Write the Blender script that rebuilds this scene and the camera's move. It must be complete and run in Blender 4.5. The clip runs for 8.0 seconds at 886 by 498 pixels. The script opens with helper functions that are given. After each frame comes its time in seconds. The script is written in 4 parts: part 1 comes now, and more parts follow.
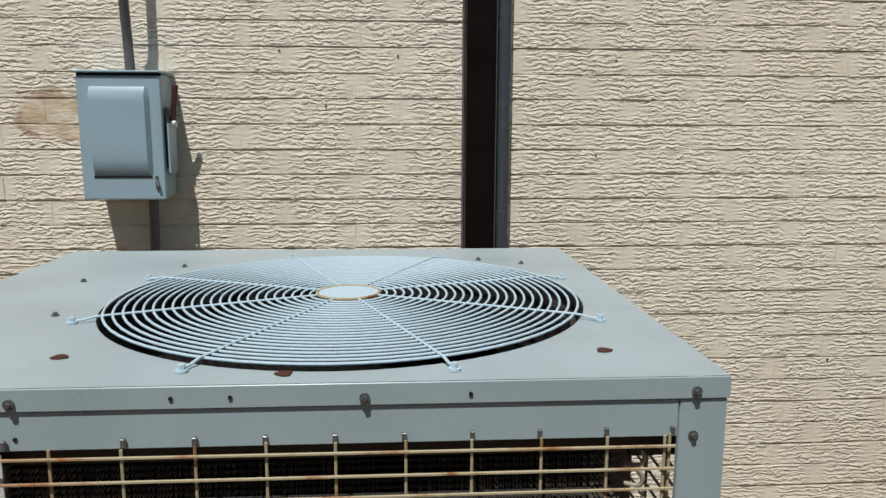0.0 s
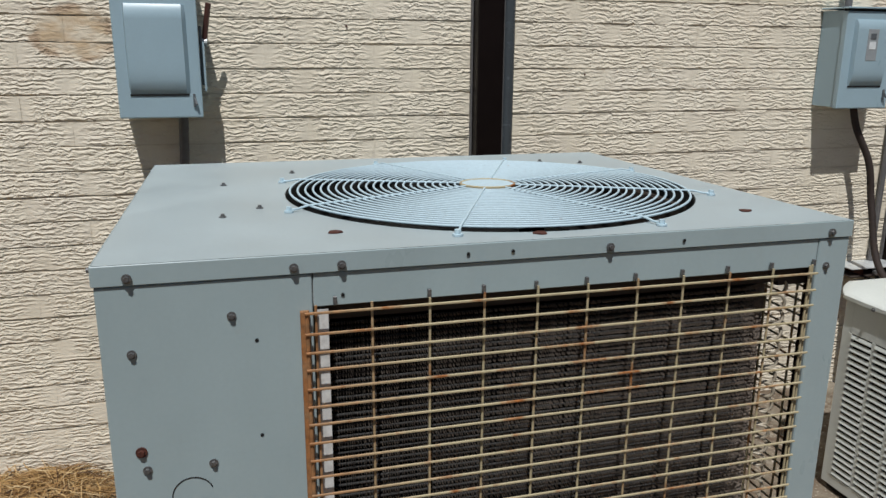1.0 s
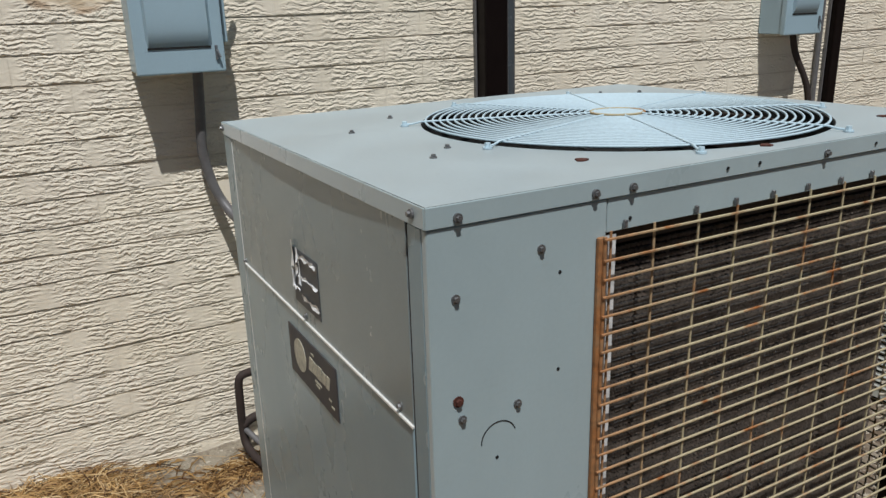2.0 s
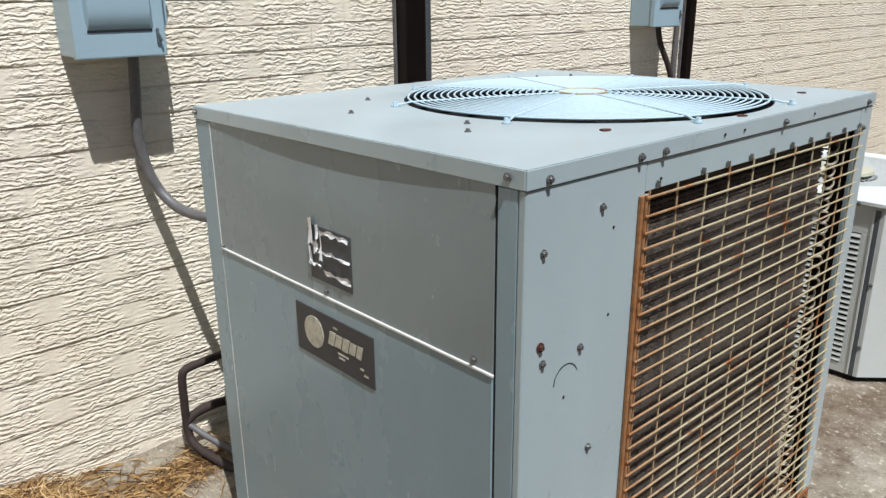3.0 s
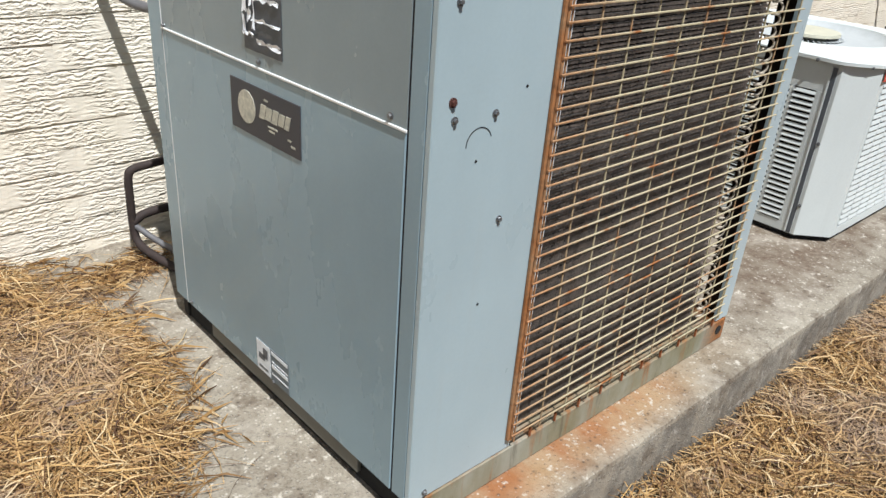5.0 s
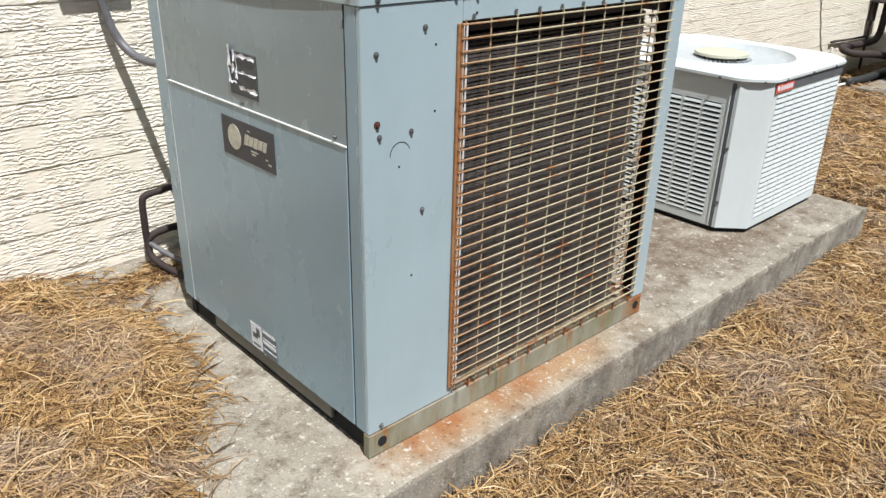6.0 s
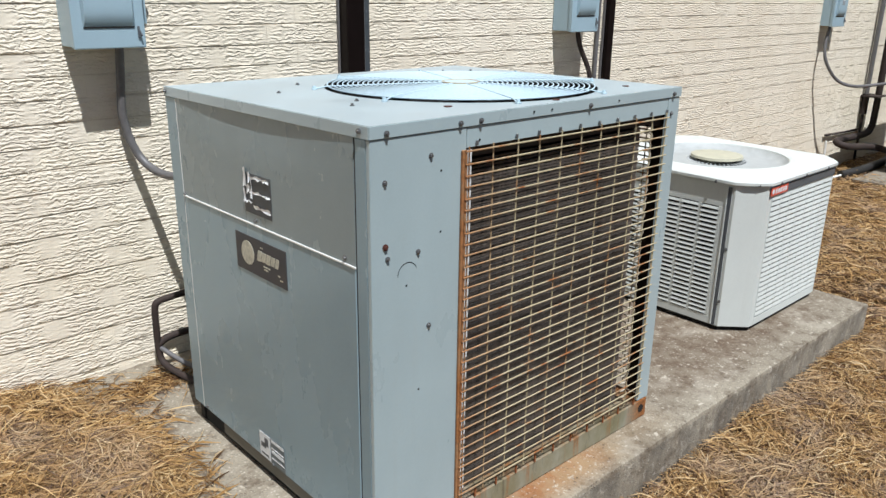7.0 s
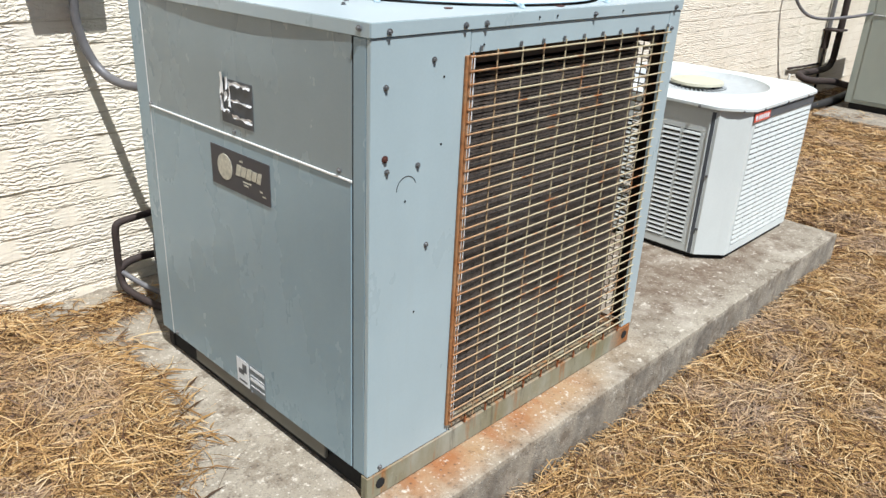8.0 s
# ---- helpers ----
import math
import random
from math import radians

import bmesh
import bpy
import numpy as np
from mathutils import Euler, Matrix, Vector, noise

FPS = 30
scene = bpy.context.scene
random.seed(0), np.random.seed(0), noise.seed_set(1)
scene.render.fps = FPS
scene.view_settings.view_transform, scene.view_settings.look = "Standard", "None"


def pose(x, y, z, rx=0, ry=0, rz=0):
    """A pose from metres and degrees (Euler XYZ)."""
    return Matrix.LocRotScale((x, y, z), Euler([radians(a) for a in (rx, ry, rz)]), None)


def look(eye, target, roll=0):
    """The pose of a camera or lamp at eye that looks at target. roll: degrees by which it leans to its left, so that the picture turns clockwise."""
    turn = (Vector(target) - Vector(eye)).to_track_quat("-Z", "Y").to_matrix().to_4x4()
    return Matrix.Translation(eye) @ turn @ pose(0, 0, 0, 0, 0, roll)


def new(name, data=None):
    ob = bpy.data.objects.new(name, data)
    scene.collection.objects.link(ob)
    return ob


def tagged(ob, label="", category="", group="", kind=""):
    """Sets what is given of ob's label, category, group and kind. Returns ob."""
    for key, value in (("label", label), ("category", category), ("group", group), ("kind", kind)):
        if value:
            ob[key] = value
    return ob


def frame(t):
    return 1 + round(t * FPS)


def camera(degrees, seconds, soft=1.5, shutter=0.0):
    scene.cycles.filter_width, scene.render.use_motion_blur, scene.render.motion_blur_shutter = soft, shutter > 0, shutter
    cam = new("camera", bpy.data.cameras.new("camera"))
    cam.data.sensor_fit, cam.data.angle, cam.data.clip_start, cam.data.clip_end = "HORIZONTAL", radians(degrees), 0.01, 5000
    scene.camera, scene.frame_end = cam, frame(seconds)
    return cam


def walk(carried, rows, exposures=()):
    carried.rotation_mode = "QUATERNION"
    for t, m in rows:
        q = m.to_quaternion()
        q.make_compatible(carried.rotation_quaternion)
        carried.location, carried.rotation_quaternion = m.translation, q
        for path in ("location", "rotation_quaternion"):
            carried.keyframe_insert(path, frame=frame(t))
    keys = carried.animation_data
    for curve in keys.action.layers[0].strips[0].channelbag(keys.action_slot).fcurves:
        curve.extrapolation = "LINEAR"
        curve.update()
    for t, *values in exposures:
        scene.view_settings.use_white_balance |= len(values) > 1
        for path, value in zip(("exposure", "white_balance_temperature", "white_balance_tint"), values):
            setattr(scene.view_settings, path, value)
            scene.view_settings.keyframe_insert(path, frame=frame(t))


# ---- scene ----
cam = camera(60.0, 8.0, soft=1.45)
PATH = [
    (0, (0.68, -0.78, 1.274), (0.808, 1.186, 0.932), 0.2),
    (0.5, (0.46, -0.87, 1.236), (0.746, 1.07, 0.842), -1.9),
    (1, (0.16, -0.911, 1.236), (0.68, 0.953, 0.734), 0.4),
    (1.5, (-0.128, -0.91, 1.23), (0.591, 0.876, 0.686), 2.1),
    (1.7, (-0.214, -0.818, 1.214), (0.549, 0.942, 0.646), -0.6),
    (2.8, (-0.647, -0.609, 1.19), (0.621, 0.795, 0.541), 1.1),
    (3, (-0.656, -0.587, 1.192), (0.608, 0.828, 0.56), -0.5),
    (3.5, (-0.652, -0.559, 1.142), (0.59, 0.784, 0.332), 1.9),
    (4, (-0.612, -0.554, 1.066), (0.647, 0.733, 0.193), 3.0),
    (4.5, (-0.622, -0.576, 1.019), (0.616, 0.671, 0.062), 4.2),
    (4.7, (-0.613, -0.605, 1.02), (0.631, 0.656, 0.092), 5.4),
    (5.8, (-0.81, -1.069, 1.134), (0.383, 0.282, 0.267), 0.3),
    (6, (-0.818, -1.096, 1.146), (0.425, 0.23, 0.309), 1.4),
    (6.5, (-0.846, -1.107, 1.239), (0.457, 0.308, 0.69), 0.5),
    (7, (-0.836, -1.112, 1.23), (0.447, 0.284, 0.593), 0.8),
    (7.5, (-0.826, -1.079, 1.166), (0.436, 0.226, 0.326), 3.7),
    (8, (-0.853, -0.985, 1.16), (0.487, 0.27, 0.367), 2.9),
]
# exposure follows the clip's automatic gain
EXPOSURES = [(0.0, -0.42, 6250, 9), (1.0, -0.46, 6200, 9), (1.7, -0.48, 6180, 9), (2.8, -0.04, 6030, 9), (3.5, 0.28, 5920, 9), (4.7, 0.34, 5900, 9), (6.0, 0.47, 5900, 9), (6.5, 0.49, 5900, 9), (7.0, 0.17, 5950, 9), (7.5, 0.46, 5900, 9), (8.0, 0.52, 5900, 9)]

walk(cam, [(t, look(eye, target, roll)) for t, eye, target, roll in PATH], EXPOSURES)

# ---- world, sun ----
SUN_FROM = Vector((-0.039, -0.124, 0.254)).normalized()
SUN_EL = math.asin(SUN_FROM.z)
SUN_AZ = math.atan2(SUN_FROM.x, SUN_FROM.y)
world = bpy.data.worlds.new("sky")
scene.world = world
world.use_nodes = True
wn = world.node_tree
sky = wn.nodes.new("ShaderNodeTexSky")
sky.sky_type = "NISHITA"
sky.sun_disc = False
sky.sun_elevation = SUN_EL
sky.sun_rotation = SUN_AZ
wn.nodes["Background"].inputs["Strength"].default_value = 0.040
wn.links.new(sky.outputs[0], wn.nodes["Background"].inputs["Color"])
sun_data = bpy.data.lights.new("sun", "SUN")
sun_data.energy = 5.0
sun_data.angle = radians(0.55)
sun_data.color = (1.0, 0.975, 0.935)
sun = new("sun", sun_data)
sun.matrix_world = look(SUN_FROM * 20, (0, 0, 0))


# ---- materials ----
class Nodes:
    """A small writer for node materials."""

    def __init__(self, name):
        self.mat = bpy.data.materials.new(name)
        self.mat.use_nodes = True
        self.tree = self.mat.node_tree
        self.bsdf = self.tree.nodes["Principled BSDF"]

    def add(self, kind, **values):
        node = self.tree.nodes.new("ShaderNode" + kind)
        for key, value in values.items():
            if key in ("operation", "blend_type", "data_type", "noise_dimensions", "feature", "interpolation", "wave_type", "bands_direction"):
                if key == "operation":
                    node.operation = value
                elif key == "blend_type":
                    node.blend_type = value
                elif key == "data_type":
                    node.data_type = value
                elif key == "feature":
                    node.feature = value
                elif key == "noise_dimensions":
                    node.noise_dimensions = value
            else:
                self.put(node.inputs[int(key[1:]) if key[0] == "i" and key[1:].isdigit() else key.replace("_", " ")], value)
        return node

    def put(self, socket, value):
        if isinstance(value, bpy.types.NodeSocket):
            self.tree.links.new(value, socket)
        elif isinstance(value, tuple) and len(value) == 3 and socket.type == "RGBA":
            socket.default_value = (*value, 1)
        else:
            socket.default_value = value

    def place(self, scale=(1, 1, 1), shift=(0, 0, 0), own=False):
        src = self.add("TexCoord").outputs["Object"] if own else self.add("NewGeometry").outputs["Position"]
        m = self.add("Mapping", Vector=src)
        m.inputs["Scale"].default_value = scale
        m.inputs["Location"].default_value = shift
        return m.outputs[0]

    def noise(self, vec, scale=1.0, detail=4.0, rough=0.6, warp=0.0):
        return self.add("TexNoise", Vector=vec, Scale=scale, Detail=detail, Roughness=rough, Distortion=warp).outputs["Fac"]

    def ramp(self, fac, lo, hi, a=0.0, b=1.0):
        n = self.add("MapRange", i0=fac, i1=lo, i2=hi, i3=a, i4=b)
        return n.outputs[0]

    def math(self, op, a, b=0.0):
        return self.add("Math", operation=op, i0=a, i1=b).outputs[0]

    def mix(self, fac, a, b, mode="MIX"):
        n = self.add("Mix", data_type="RGBA", blend_type=mode)
        self.put(n.inputs[0], fac)
        self.put(n.inputs[6], a)
        self.put(n.inputs[7], b)
        return n.outputs[2]

    def bump(self, height, strength=0.3, distance=0.002, under=None):
        n = self.add("Bump", Strength=strength, Distance=distance, Height=height)
        if under is not None:
            self.put(n.inputs["Normal"], under)
        return n.outputs[0]

    def done(self, color, rough=0.5, metal=0.0, normal=None, spec=None, coat=None):
        self.put(self.bsdf.inputs["Base Color"], color)
        self.put(self.bsdf.inputs["Roughness"], rough)
        self.put(self.bsdf.inputs["Metallic"], metal)
        if normal is not None:
            self.put(self.bsdf.inputs["Normal"], normal)
        if spec is not None:
            self.put(self.bsdf.inputs["Specular IOR Level"], spec)
        if coat is not None:
            self.put(self.bsdf.inputs["Coat Weight"], coat)
        return self.mat


def paint(name, color, rough=0.4, mottle=0.12, dirt=(0.3, 0.27, 0.22), dirt_amount=0.25, metal=0.0, streak=True, bump=0.08):
    """Weathered sheet-metal paint: broad mottling, fine grain, faint vertical streaks and specks of dirt."""
    n = Nodes(name)
    big = n.noise(n.place((1, 1, 0.6)), 5.0, 5, 0.6)
    fine = n.noise(n.place(), 160.0, 3, 0.6)
    c = n.mix(n.ramp(big, 0.3, 0.7), tuple(v * (1 - mottle) for v in color), tuple(min(v * (1 + mottle), 1) for v in color))
    c = n.mix(n.ramp(fine, 0.35, 0.75, 0, 0.12), c, tuple(v * 0.7 for v in color))
    if streak:
        s = n.noise(n.place((30, 30, 1.2)), 1.0, 4, 0.7)
        c = n.mix(n.ramp(s, 0.55, 0.8, 0, dirt_amount * 0.6), c, dirt)
    spots = n.noise(n.place(), 28.0, 6, 0.75)
    c = n.mix(n.ramp(spots, 0.62, 0.75, 0, dirt_amount), c, dirt)
    r = n.ramp(big, 0.3, 0.7, rough - 0.07, rough + 0.1)
    wobble = n.noise(n.place(), 3.5, 2, 0.5)
    nor = n.bump(wobble, 0.25, 0.006)
    nor = n.bump(fine, bump, 0.0008, nor)
    return n.done(c, r, metal, nor)


def plain(name, color, rough=0.5, metal=0.0, mottle=0.2, scale=40.0, bump=0.15):
    n = Nodes(name)
    a = n.noise(n.place(own=True), scale, 4, 0.65)
    c = n.mix(n.ramp(a, 0.3, 0.7), tuple(v * (1 - mottle) for v in color), tuple(min(1, v * (1 + mottle)) for v in color))
    return n.done(c, n.ramp(a, 0.3, 0.7, rough - 0.08, rough + 0.1), metal, n.bump(a, bump, 0.001))


def brick_paint():
    """Cream masonry paint over rough, ridged brick faces; u runs along each brick."""
    n = Nodes("cream_brick_paint")
    pos = n.place()
    u = n.add("SeparateXYZ", Vector=n.add("UVMap").outputs[0]).outputs[0]
    ends = n.math("ABSOLUTE", n.math("SUBTRACT", u, 0.5))
    wob = n.noise(n.place((8, 8, 12)), 1.0, 3, 0.6)
    rugged = n.ramp(n.math("ADD", ends, n.math("MULTIPLY", wob, 0.42)), 0.54, 0.70, 1.0, 0.08)
    rake = n.math("MULTIPLY", n.noise(n.place((22, 22, 34)), 1.0, 3.0, 0.65, 0.4), 19.0)
    z = n.add("SeparateXYZ", Vector=pos).outputs[2]
    wave = n.math("SINE", n.math("ADD", n.math("MULTIPLY", z, 470.0), rake))
    ridge = n.math("MULTIPLY", n.ramp(wave, -1.0, 1.0), n.ramp(n.noise(n.place((38, 38, 52), (0.3, 0, 2.1)), 1.0, 2, 0.5), 0.32, 0.60, 0.15, 1.0))
    lumps = n.noise(n.place((62, 62, 150), (1.3, 0, 0.4)), 1.0, 2.0, 0.5, 0.5)
    fine = n.noise(pos, 260.0, 4, 0.7)
    tone = n.noise(pos, 2.3, 4, 0.6)
    rnd = n.add("ObjectInfo").outputs["Random"]
    c = n.mix(n.ramp(tone, 0.3, 0.7), (0.78, 0.69, 0.54), (0.86, 0.78, 0.635))
    c = n.mix(n.math("MULTIPLY", rnd, 0.25), c, (0.74, 0.67, 0.575))
    grime = n.noise(n.place((40, 40, 60)), 1.0, 5, 0.7)
    c = n.mix(n.ramp(grime, 0.60, 0.80, 0, 0.35), c, (0.50, 0.41, 0.30))
    # spalled patch where the face has come away
    off = n.add("VectorMath", operation="SUBTRACT", i0=pos, i1=(-0.225, 1.345, 1.275))
    off = n.add("VectorMath", operation="MULTIPLY", i0=off.outputs[0], i1=(1.0, 1.0, 1.7))
    far = n.add("VectorMath", operation="LENGTH", i0=off.outputs[0]).outputs["Value"]
    torn = n.ramp(n.math("ADD", far, n.math("MULTIPLY", wob, 0.12)), 0.14, 0.185, 1, 0)
    bare = n.noise(n.place((14, 14, 30), (3.1, 0, 1.7)), 1.0, 5, 0.62)
    c = n.mix(n.math("MULTIPLY", torn, n.ramp(bare, 0.38, 0.58, 0.25, 0.9)), c, (0.60, 0.44, 0.27))
    chip = n.math("MULTIPLY", n.ramp(torn, 0.05, 0.3), n.ramp(torn, 0.95, 0.6))
    c = n.mix(n.math("MULTIPLY", chip, n.ramp(bare, 0.46, 0.54, 0.0, 0.6)), c, (0.30, 0.175, 0.09))
    h = n.math("ADD", n.math("MULTIPLY", ridge, 0.85), n.math("MULTIPLY", n.ramp(lumps, 0.3, 0.7), 0.55))
    h = n.math("MULTIPLY", h, rugged)
    h = n.math("MULTIPLY", h, n.ramp(torn, 0, 1, 1.0, 0.25))
    h = n.math("ADD", h, n.math("MULTIPLY", fine, 0.05))
    return n.done(c, 0.74, 0, n.bump(h, 1.0, 0.0034), 0.25)


def mortar_paint():
    n = Nodes("cream_mortar_paint")
    a = n.noise(n.place((30, 30, 50)), 1.0, 5, 0.65)
    c = n.mix(n.ramp(a, 0.35, 0.7), (0.66, 0.57, 0.435), (0.79, 0.70, 0.56))
    return n.done(c, 0.8, 0, n.bump(a, 0.7, 0.003), 0.3)


def concrete():
    """Old pad concrete: exposed grit, brown weathering, rust run-off in front of the large unit."""
    n = Nodes("weathered_concrete")
    pos = n.place()
    xyz = n.add("SeparateXYZ", Vector=pos)
    x, y = xyz.outputs[0], xyz.outputs[1]
    big = n.noise(pos, 2.6, 6, 0.62)
    mid = n.noise(pos, 14.0, 6, 0.7)
    fine = n.noise(pos, 170.0, 3, 0.7)
    grit = n.add("TexVoronoi", Vector=pos, Scale=85.0).outputs["Distance"]
    c = n.mix(n.ramp(big, 0.3, 0.7), (0.215, 0.182, 0.135), (0.36, 0.318, 0.245))
    c = n.mix(n.ramp(mid, 0.48, 0.64, 0, 0.75), c, (0.12, 0.088, 0.06))
    c = n.mix(n.ramp(grit, 0.05, 0.22, 0.55, 0), c, (0.47, 0.44, 0.375))
    c = n.mix(n.ramp(fine, 0.52, 0.75, 0, 0.6), c, (0.06, 0.05, 0.04))
    # brown algae and leaf stain on the middle of the pad
    brown = n.math("MULTIPLY", n.ramp(x, 0.95, 1.4), n.ramp(x, 2.6, 2.1))
    brown = n.math("MULTIPLY", brown, n.ramp(y, -0.08, 0.05))
    c = n.mix(n.math("MULTIPLY", brown, n.ramp(mid, 0.35, 0.6, 0.35, 0.9)), c, (0.125, 0.086, 0.057))
    # rust streaks running off the steel base towards the pad's edge
    run = n.noise(n.place((7.5, 1.0, 1.0)), 1.0, 4, 0.6)
    rust = n.math("MULTIPLY", n.ramp(y, -0.115, -0.02), n.ramp(y, 0.10, 0.02))
    rust = n.math("MULTIPLY", rust, n.math("MULTIPLY", n.ramp(x, -0.02, 0.12), n.ramp(x, 0.85, 0.6)))
    rust = n.math("MULTIPLY", rust, n.ramp(run, 0.36, 0.56))
    rust = n.math("MULTIPLY", rust, n.ramp(mid, 0.30, 0.55, 0.35, 1.0))
    wash = n.math("MULTIPLY", n.ramp(y, -0.12, -0.05), n.math("MULTIPLY", n.ramp(x, -0.1, 0.15), n.ramp(x, 1.12, 0.7)))
    wash = n.math("MULTIPLY", n.math("MULTIPLY", wash, n.ramp(y, 0.1, 0.02)), n.ramp(big, 0.3, 0.6, 0.2, 0.7))
    c = n.mix(wash, c, (0.36, 0.235, 0.11))
    c = n.mix(n.math("MULTIPLY", rust, 0.85), c, (0.27, 0.10, 0.032))
    pits = n.add("TexVoronoi", Vector=n.place((1, 1, 1), (0.7, 0.2, 0)), Scale=72.0).outputs["Distance"]
    c = n.mix(n.math("MULTIPLY", n.ramp(pits, 0.08, 0.32, 0.75, 0), n.ramp(mid, 0.46, 0.58)), c, (0.06, 0.046, 0.036))
    patch = n.noise(n.place((1, 1, 1), (2.2, 7.1, 0)), 7.0, 5, 0.65)
    c = n.mix(n.ramp(patch, 0.54, 0.66, 0, 0.45), c, (0.43, 0.385, 0.31))
    lime = n.noise(n.place((1, 1, 1), (5.2, 1.1, 0)), 33.0, 5, 0.7)
    c = n.mix(n.ramp(lime, 0.58, 0.68, 0, 0.8), c, (0.56, 0.505, 0.415))
    chips = n.add("TexVoronoi", Vector=n.place((1, 1, 1), (3.3, 0.6, 0.2)), Scale=75.0).outputs["Distance"]
    c = n.mix(n.math("MULTIPLY", n.ramp(chips, 0.10, 0.26, 0.55, 0), n.ramp(mid, 0.62, 0.42)), c, (0.66, 0.61, 0.52))
    drip = n.noise(n.place((9, 9, 4)), 1.0, 6, 0.7, 0.8)
    side = n.ramp(xyz.outputs[2], -0.012, -0.02)
    c = n.mix(n.math("MULTIPLY", side, n.ramp(drip, 0.42, 0.62, 0.1, 0.6)), c, (0.10, 0.09, 0.078))
    h = n.math("ADD", n.math("MULTIPLY", fine, 0.5), n.math("MULTIPLY", mid, 0.8))
    h = n.math("ADD", h, n.ramp(grit, 0.05, 0.25, 0.5, 0))
    return n.done(c, 0.88, 0, n.bump(h, 0.9, 0.005), 0.25)


def soil():
    n = Nodes("straw_covered_soil")
    pos = n.place()
    a = n.noise(pos, 3.0, 6, 0.65)
    b = n.noise(n.place((60, 60, 60)), 1.0, 5, 0.7, 1.5)
    c = n.mix(n.ramp(a, 0.3, 0.7), (0.055, 0.030, 0.015), (0.10, 0.058, 0.027))
    c = n.mix(n.ramp(b, 0.5, 0.7), c, (0.16, 0.098, 0.045))
    return n.done(c, 0.95, 0, n.bump(b, 0.9, 0.01), 0.2)


def straw():
    n = Nodes("dry_pine_straw")
    r = n.add("NewGeometry").outputs["Random Per Island"]
    a = n.noise(n.place(), 3.6, 4, 0.6)
    c = n.mix(r, (0.14, 0.060, 0.018), (0.58, 0.365, 0.138))
    c = n.mix(n.ramp(r, 0.78, 1.0, 0, 0.9), c, (0.62, 0.48, 0.28))
    c = n.mix(n.ramp(r, 0.28, 0.05, 0, 0.95), c, (0.06, 0.026, 0.011))
    c = n.mix(n.ramp(a, 0.50, 0.66, 0, 0.4), c, (0.36, 0.285, 0.225))
    return n.done(c, 0.62, 0, None, 0.4)


def rusty(name, clean, rust=(0.40, 0.145, 0.034), left_edge=None, amount=0.5):
    """Coated wire that rusts in patches; left_edge: an x near which the rust is heaviest."""
    n = Nodes(name)
    pos = n.place()
    p = n.noise(pos, 16.0, 5, 0.65)
    f = n.noise(pos, 120.0, 3, 0.7)
    fac = n.ramp(p, 0.66 - 0.2 * amount, 0.80 - 0.2 * amount)
    if left_edge is not None:
        x = n.add("SeparateXYZ", Vector=pos).outputs[0]
        near = n.ramp(n.math("ADD", x, n.math("MULTIPLY", p, 0.18)), left_edge + 0.06, left_edge + 0.24, 1, 0)
        fac = n.math("MAXIMUM", fac, near)
    c = n.mix(n.ramp(f, 0.3, 0.7, 0, 0.35), clean, tuple(v * 0.6 for v in clean))
    c = n.mix(fac, c, n.mix(n.ramp(f, 0.3, 0.7), rust, tuple(v * 0.45 for v in rust)))
    return n.done(c, 0.68, 0, n.bump(f, 0.5, 0.0006))


def stained_base():
    """Olive base paint with chalky patches, rust runs and dark drips."""
    n = Nodes("olive_stained_base_paint")
    pos = n.place()
    big = n.noise(n.place((1, 1, 0.5)), 6.0, 5, 0.65)
    run = n.noise(n.place((26, 26, 3.0), (0.4, 0, 0)), 1.0, 4, 0.65)
    drip = n.noise(n.place((38, 38, 4.0), (2.4, 1.0, 0)), 1.0, 4, 0.7)
    fine = n.noise(pos, 140.0, 3, 0.65)
    c = n.mix(n.ramp(big, 0.35, 0.65), (0.18, 0.158, 0.078), (0.32, 0.315, 0.25))
    c = n.mix(n.ramp(run, 0.54, 0.68, 0, 0.8), c, n.mix(n.ramp(fine, 0.35, 0.65), (0.36, 0.15, 0.035), (0.19, 0.075, 0.022)))
    c = n.mix(n.ramp(drip, 0.56, 0.72, 0, 0.75), c, (0.075, 0.062, 0.042))
    c = n.mix(n.ramp(fine, 0.6, 0.78, 0, 0.5), c, (0.40, 0.38, 0.31))
    x = n.add("SeparateXYZ", Vector=pos).outputs[0]
    z = n.add("SeparateXYZ", Vector=pos).outputs[2]
    end = n.math("MULTIPLY", n.ramp(n.math("ADD", x, n.math("MULTIPLY", big, 0.16)), 1.02, 1.09), n.ramp(x, 1.07, 1.06))
    rim = n.ramp(n.math("ADD", z, n.math("MULTIPLY", run, 0.03)), 0.068, 0.078, 0, 0.4)
    c = n.mix(n.math("MAXIMUM", end, rim), c, n.mix(n.ramp(fine, 0.35, 0.65), (0.34, 0.13, 0.035), (0.16, 0.06, 0.02)))
    return n.done(c, 0.55, 0, n.bump(fine, 0.3, 0.0008), 0.35)


def fins():
    """Dust-matted bristle fins on aluminium tube."""
    n = Nodes("dusty_coil_fins")
    pos = n.place()
    d = n.noise(pos, 9.0, 5, 0.6)
    f = n.noise(n.place((420, 420, 90)), 1.0, 3, 0.6)
    c = n.mix(n.ramp(d, 0.3, 0.7), (0.245, 0.198, 0.163), (0.40, 0.334, 0.276))
    c = n.mix(n.ramp(f, 0.45, 0.7, 0, 0.75), c, (0.04, 0.032, 0.027))
    return n.done(c, 0.75, 0.0, n.bump(f, 0.9, 0.002))


M_UNIT = paint("grey_green_unit_paint", (0.34, 0.42, 0.432), 0.30, 0.06, dirt_amount=0.16)
